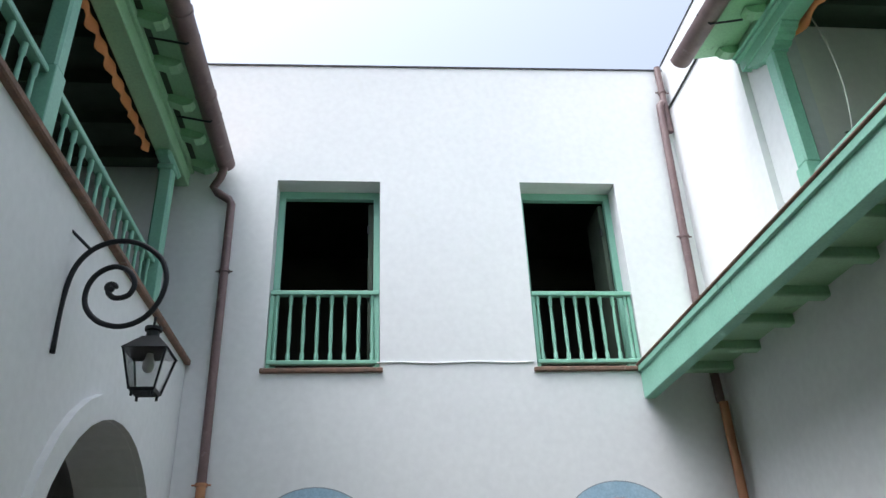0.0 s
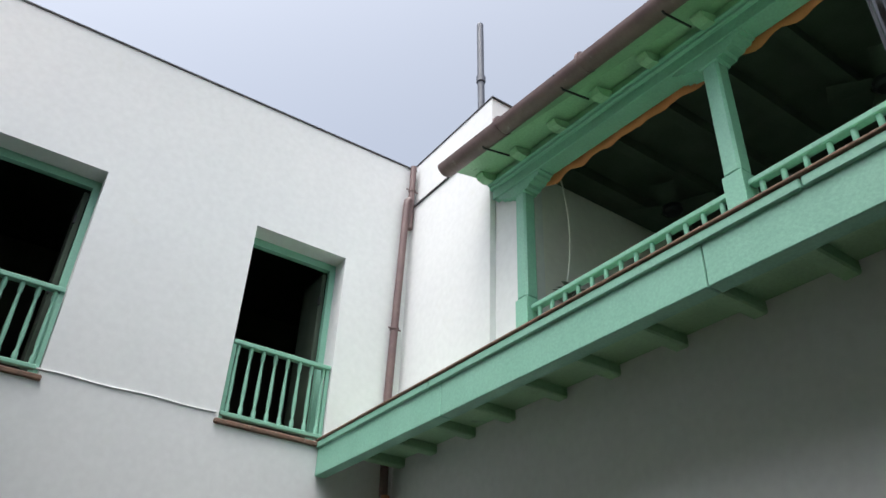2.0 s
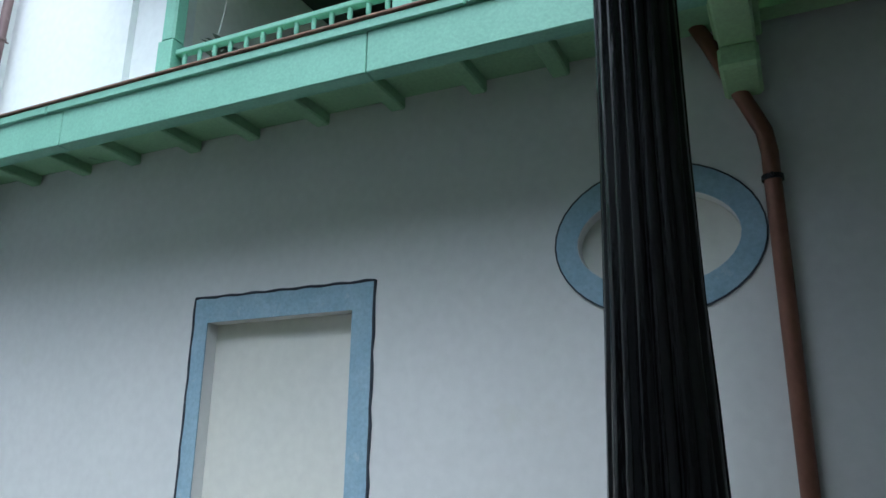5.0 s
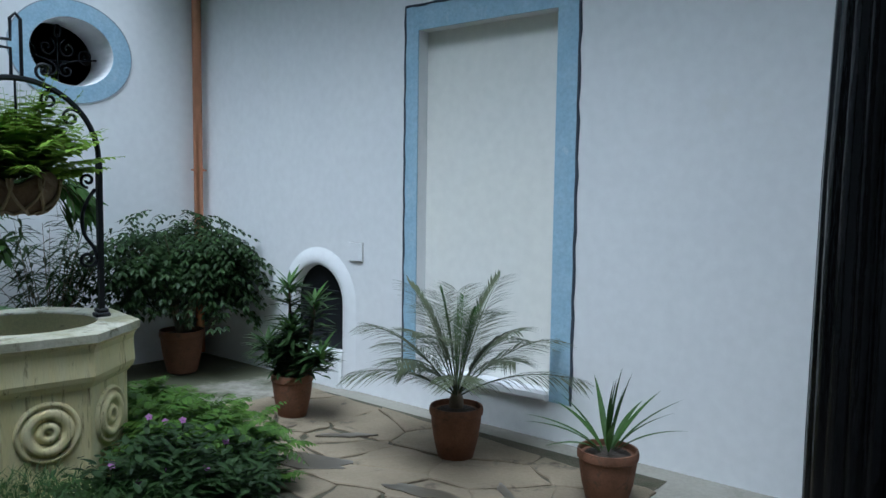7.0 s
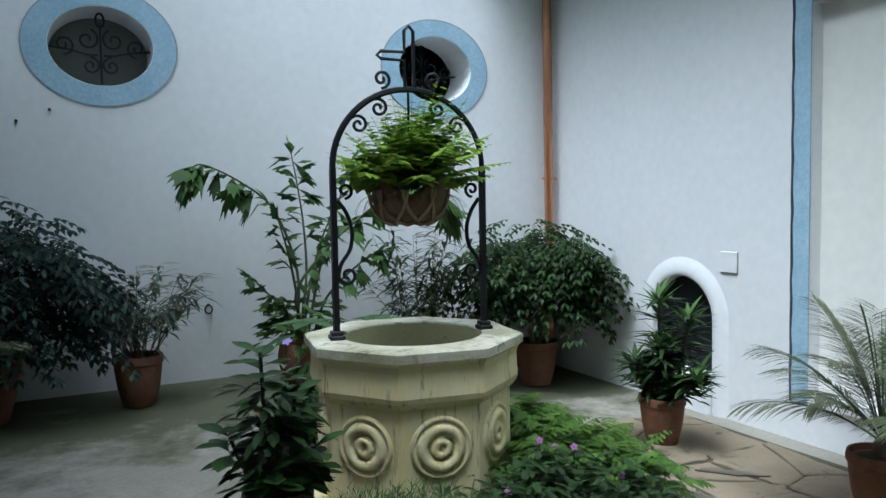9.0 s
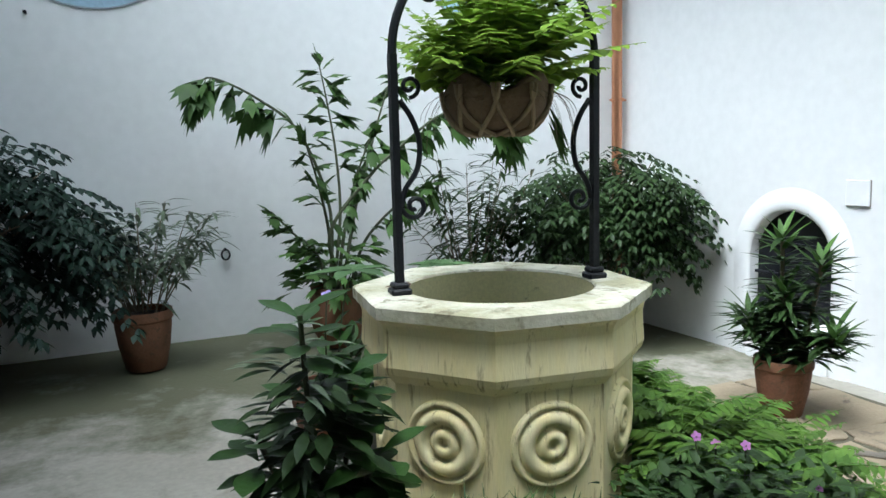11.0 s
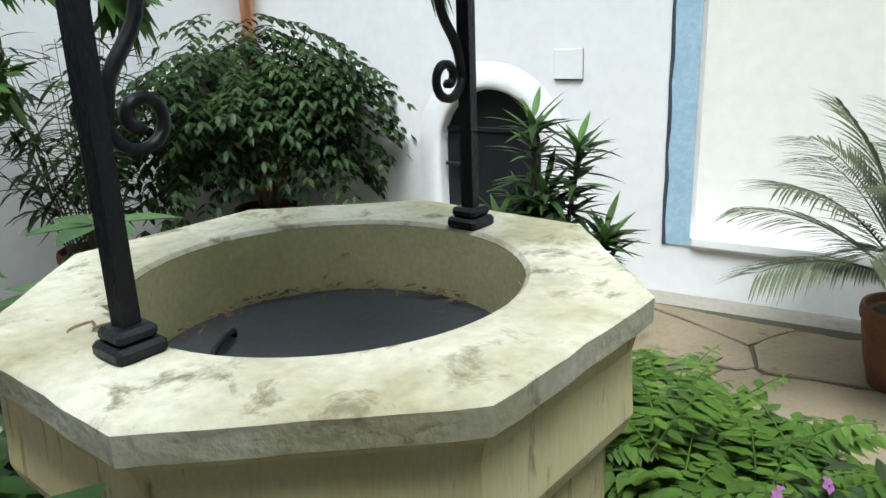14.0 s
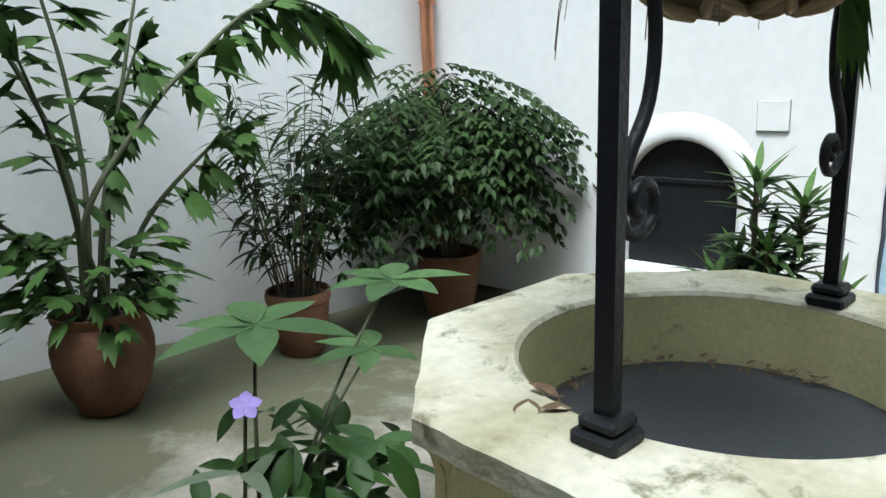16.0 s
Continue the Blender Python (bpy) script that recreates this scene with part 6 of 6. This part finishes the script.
rnd = random.Random(101)
x0, x1, y0, y1 = 3.3, 5.25, 5.0, 8.5
seeds = [(x0 + 0.24 + 0.5 * i + rnd.uniform(-0.24, 0.24), y0 + 0.2 + 0.44 * j + rnd.uniform(-0.22, 0.22)) for i in range(4) for j in range(8)]
setting("ground_joint_bed", Geo().add([(x, y, gz(x) - 0.008) for y in (y0 + 0.16, y1 - 0.14) for x in [x0 + (x1 - x0) * i / 10 for i in range(11)]], [(i, i + 1, 12 + i, 11 + i) for i in range(10)]), JOINT, "earthy mossy joints between the flagstones", "ground", True)
for s_ in seeds:
    poly = [(x0 + 0.12, y0), (x1 - 0.2, y0 + 0.14), (x1, y1 - 0.1), (x0, y1)]
    for o in seeds:
        if o is not s_ and poly:
            poly = clip(poly, s_, o)
    if len(poly) < 3:
        continue
    cx, cy = sum(p[0] for p in poly) / len(poly), sum(p[1] for p in poly) / len(poly)
    gap = rnd.choice((0.002, 0.004, 0.006, 0.012, 0.02))
    fine_poly = []
    for i in range(len(poly)):
        p, q = poly[i], poly[(i + 1) % len(poly)]
        for k in (0.0, 0.33, 0.66):
            fine_poly.append((p[0] + (q[0] - p[0]) * k + rnd.uniform(-0.018, 0.018), p[1] + (q[1] - p[1]) * k + rnd.uniform(-0.018, 0.018)))
    m = len(fine_poly)
    lift = rnd.uniform(0.001, 0.009)
    vs = []
    for inset, dz in ((gap, -0.02), (gap, lift - 0.005), (gap + 0.01, lift)):
        for p in fine_poly:
            d = math.hypot(p[0] - cx, p[1] - cy)
            k = max(0.0, 1 - inset / max(d, 0.01) * 1.3)
            px_, py_ = cx + (p[0] - cx) * k, cy + (p[1] - cy) * k
            vs.append((px_, py_, gz(px_) + dz))
    fs = [(j * m + i, j * m + (i + 1) % m, (j + 1) * m + (i + 1) % m, (j + 1) * m + i) for j in range(2) for i in range(m)] + [tuple(range(2 * m, 3 * m))]
    part("flagstone", Geo().add(vs, fs), SLAB, floor)

# damp hollows in the flags
WET = mat("damp_stone", (0.075, 0.062, 0.042), 0.42, alt=(0.05, 0.042, 0.028), scale=4, fine=40, bump=0.1, spec=0.5)
rnd = random.Random(111)
for cx, cy, la, lb, ang in ((3.88, 6.80, 0.26, 0.15, -1.1), (4.0, 6.02, 0.19, 0.10, -1.3), (4.50, 7.18, 0.17, 0.05, -0.7), (4.15, 7.52, 0.20, 0.04, 0.3), (4.32, 5.66, 0.22, 0.04, 0.9)):
    m = 28
    vs = [(cx, cy)]
    ph = rnd.uniform(0, 6)
    for i in range(m):
        a = 2 * math.pi * i / m
        r = 1 + 0.22 * math.sin(2 * a + ph) + 0.16 * math.sin(5 * a + ph * 2) + rnd.uniform(-0.08, 0.08)
        u, v = la * r * math.cos(a), lb * r * math.sin(a)
        vs.append((cx + u * math.cos(ang) - v * math.sin(ang), cy + u * math.sin(ang) + v * math.cos(ang)))
    g = Geo().add([(x, y, gz(x) + 0.013) for x, y in vs] + [(x, y, gz(x) - 0.01) for x, y in vs[1:]], [(0, i, i % m + 1) for i in range(1, m + 1)] + [(i, i % m + 1, m + 1 + i % m, m + i) for i in range(1, m + 1)])
    setting("ground_damp_patch", g, WET, "dark damp patch on the paving", "ground")
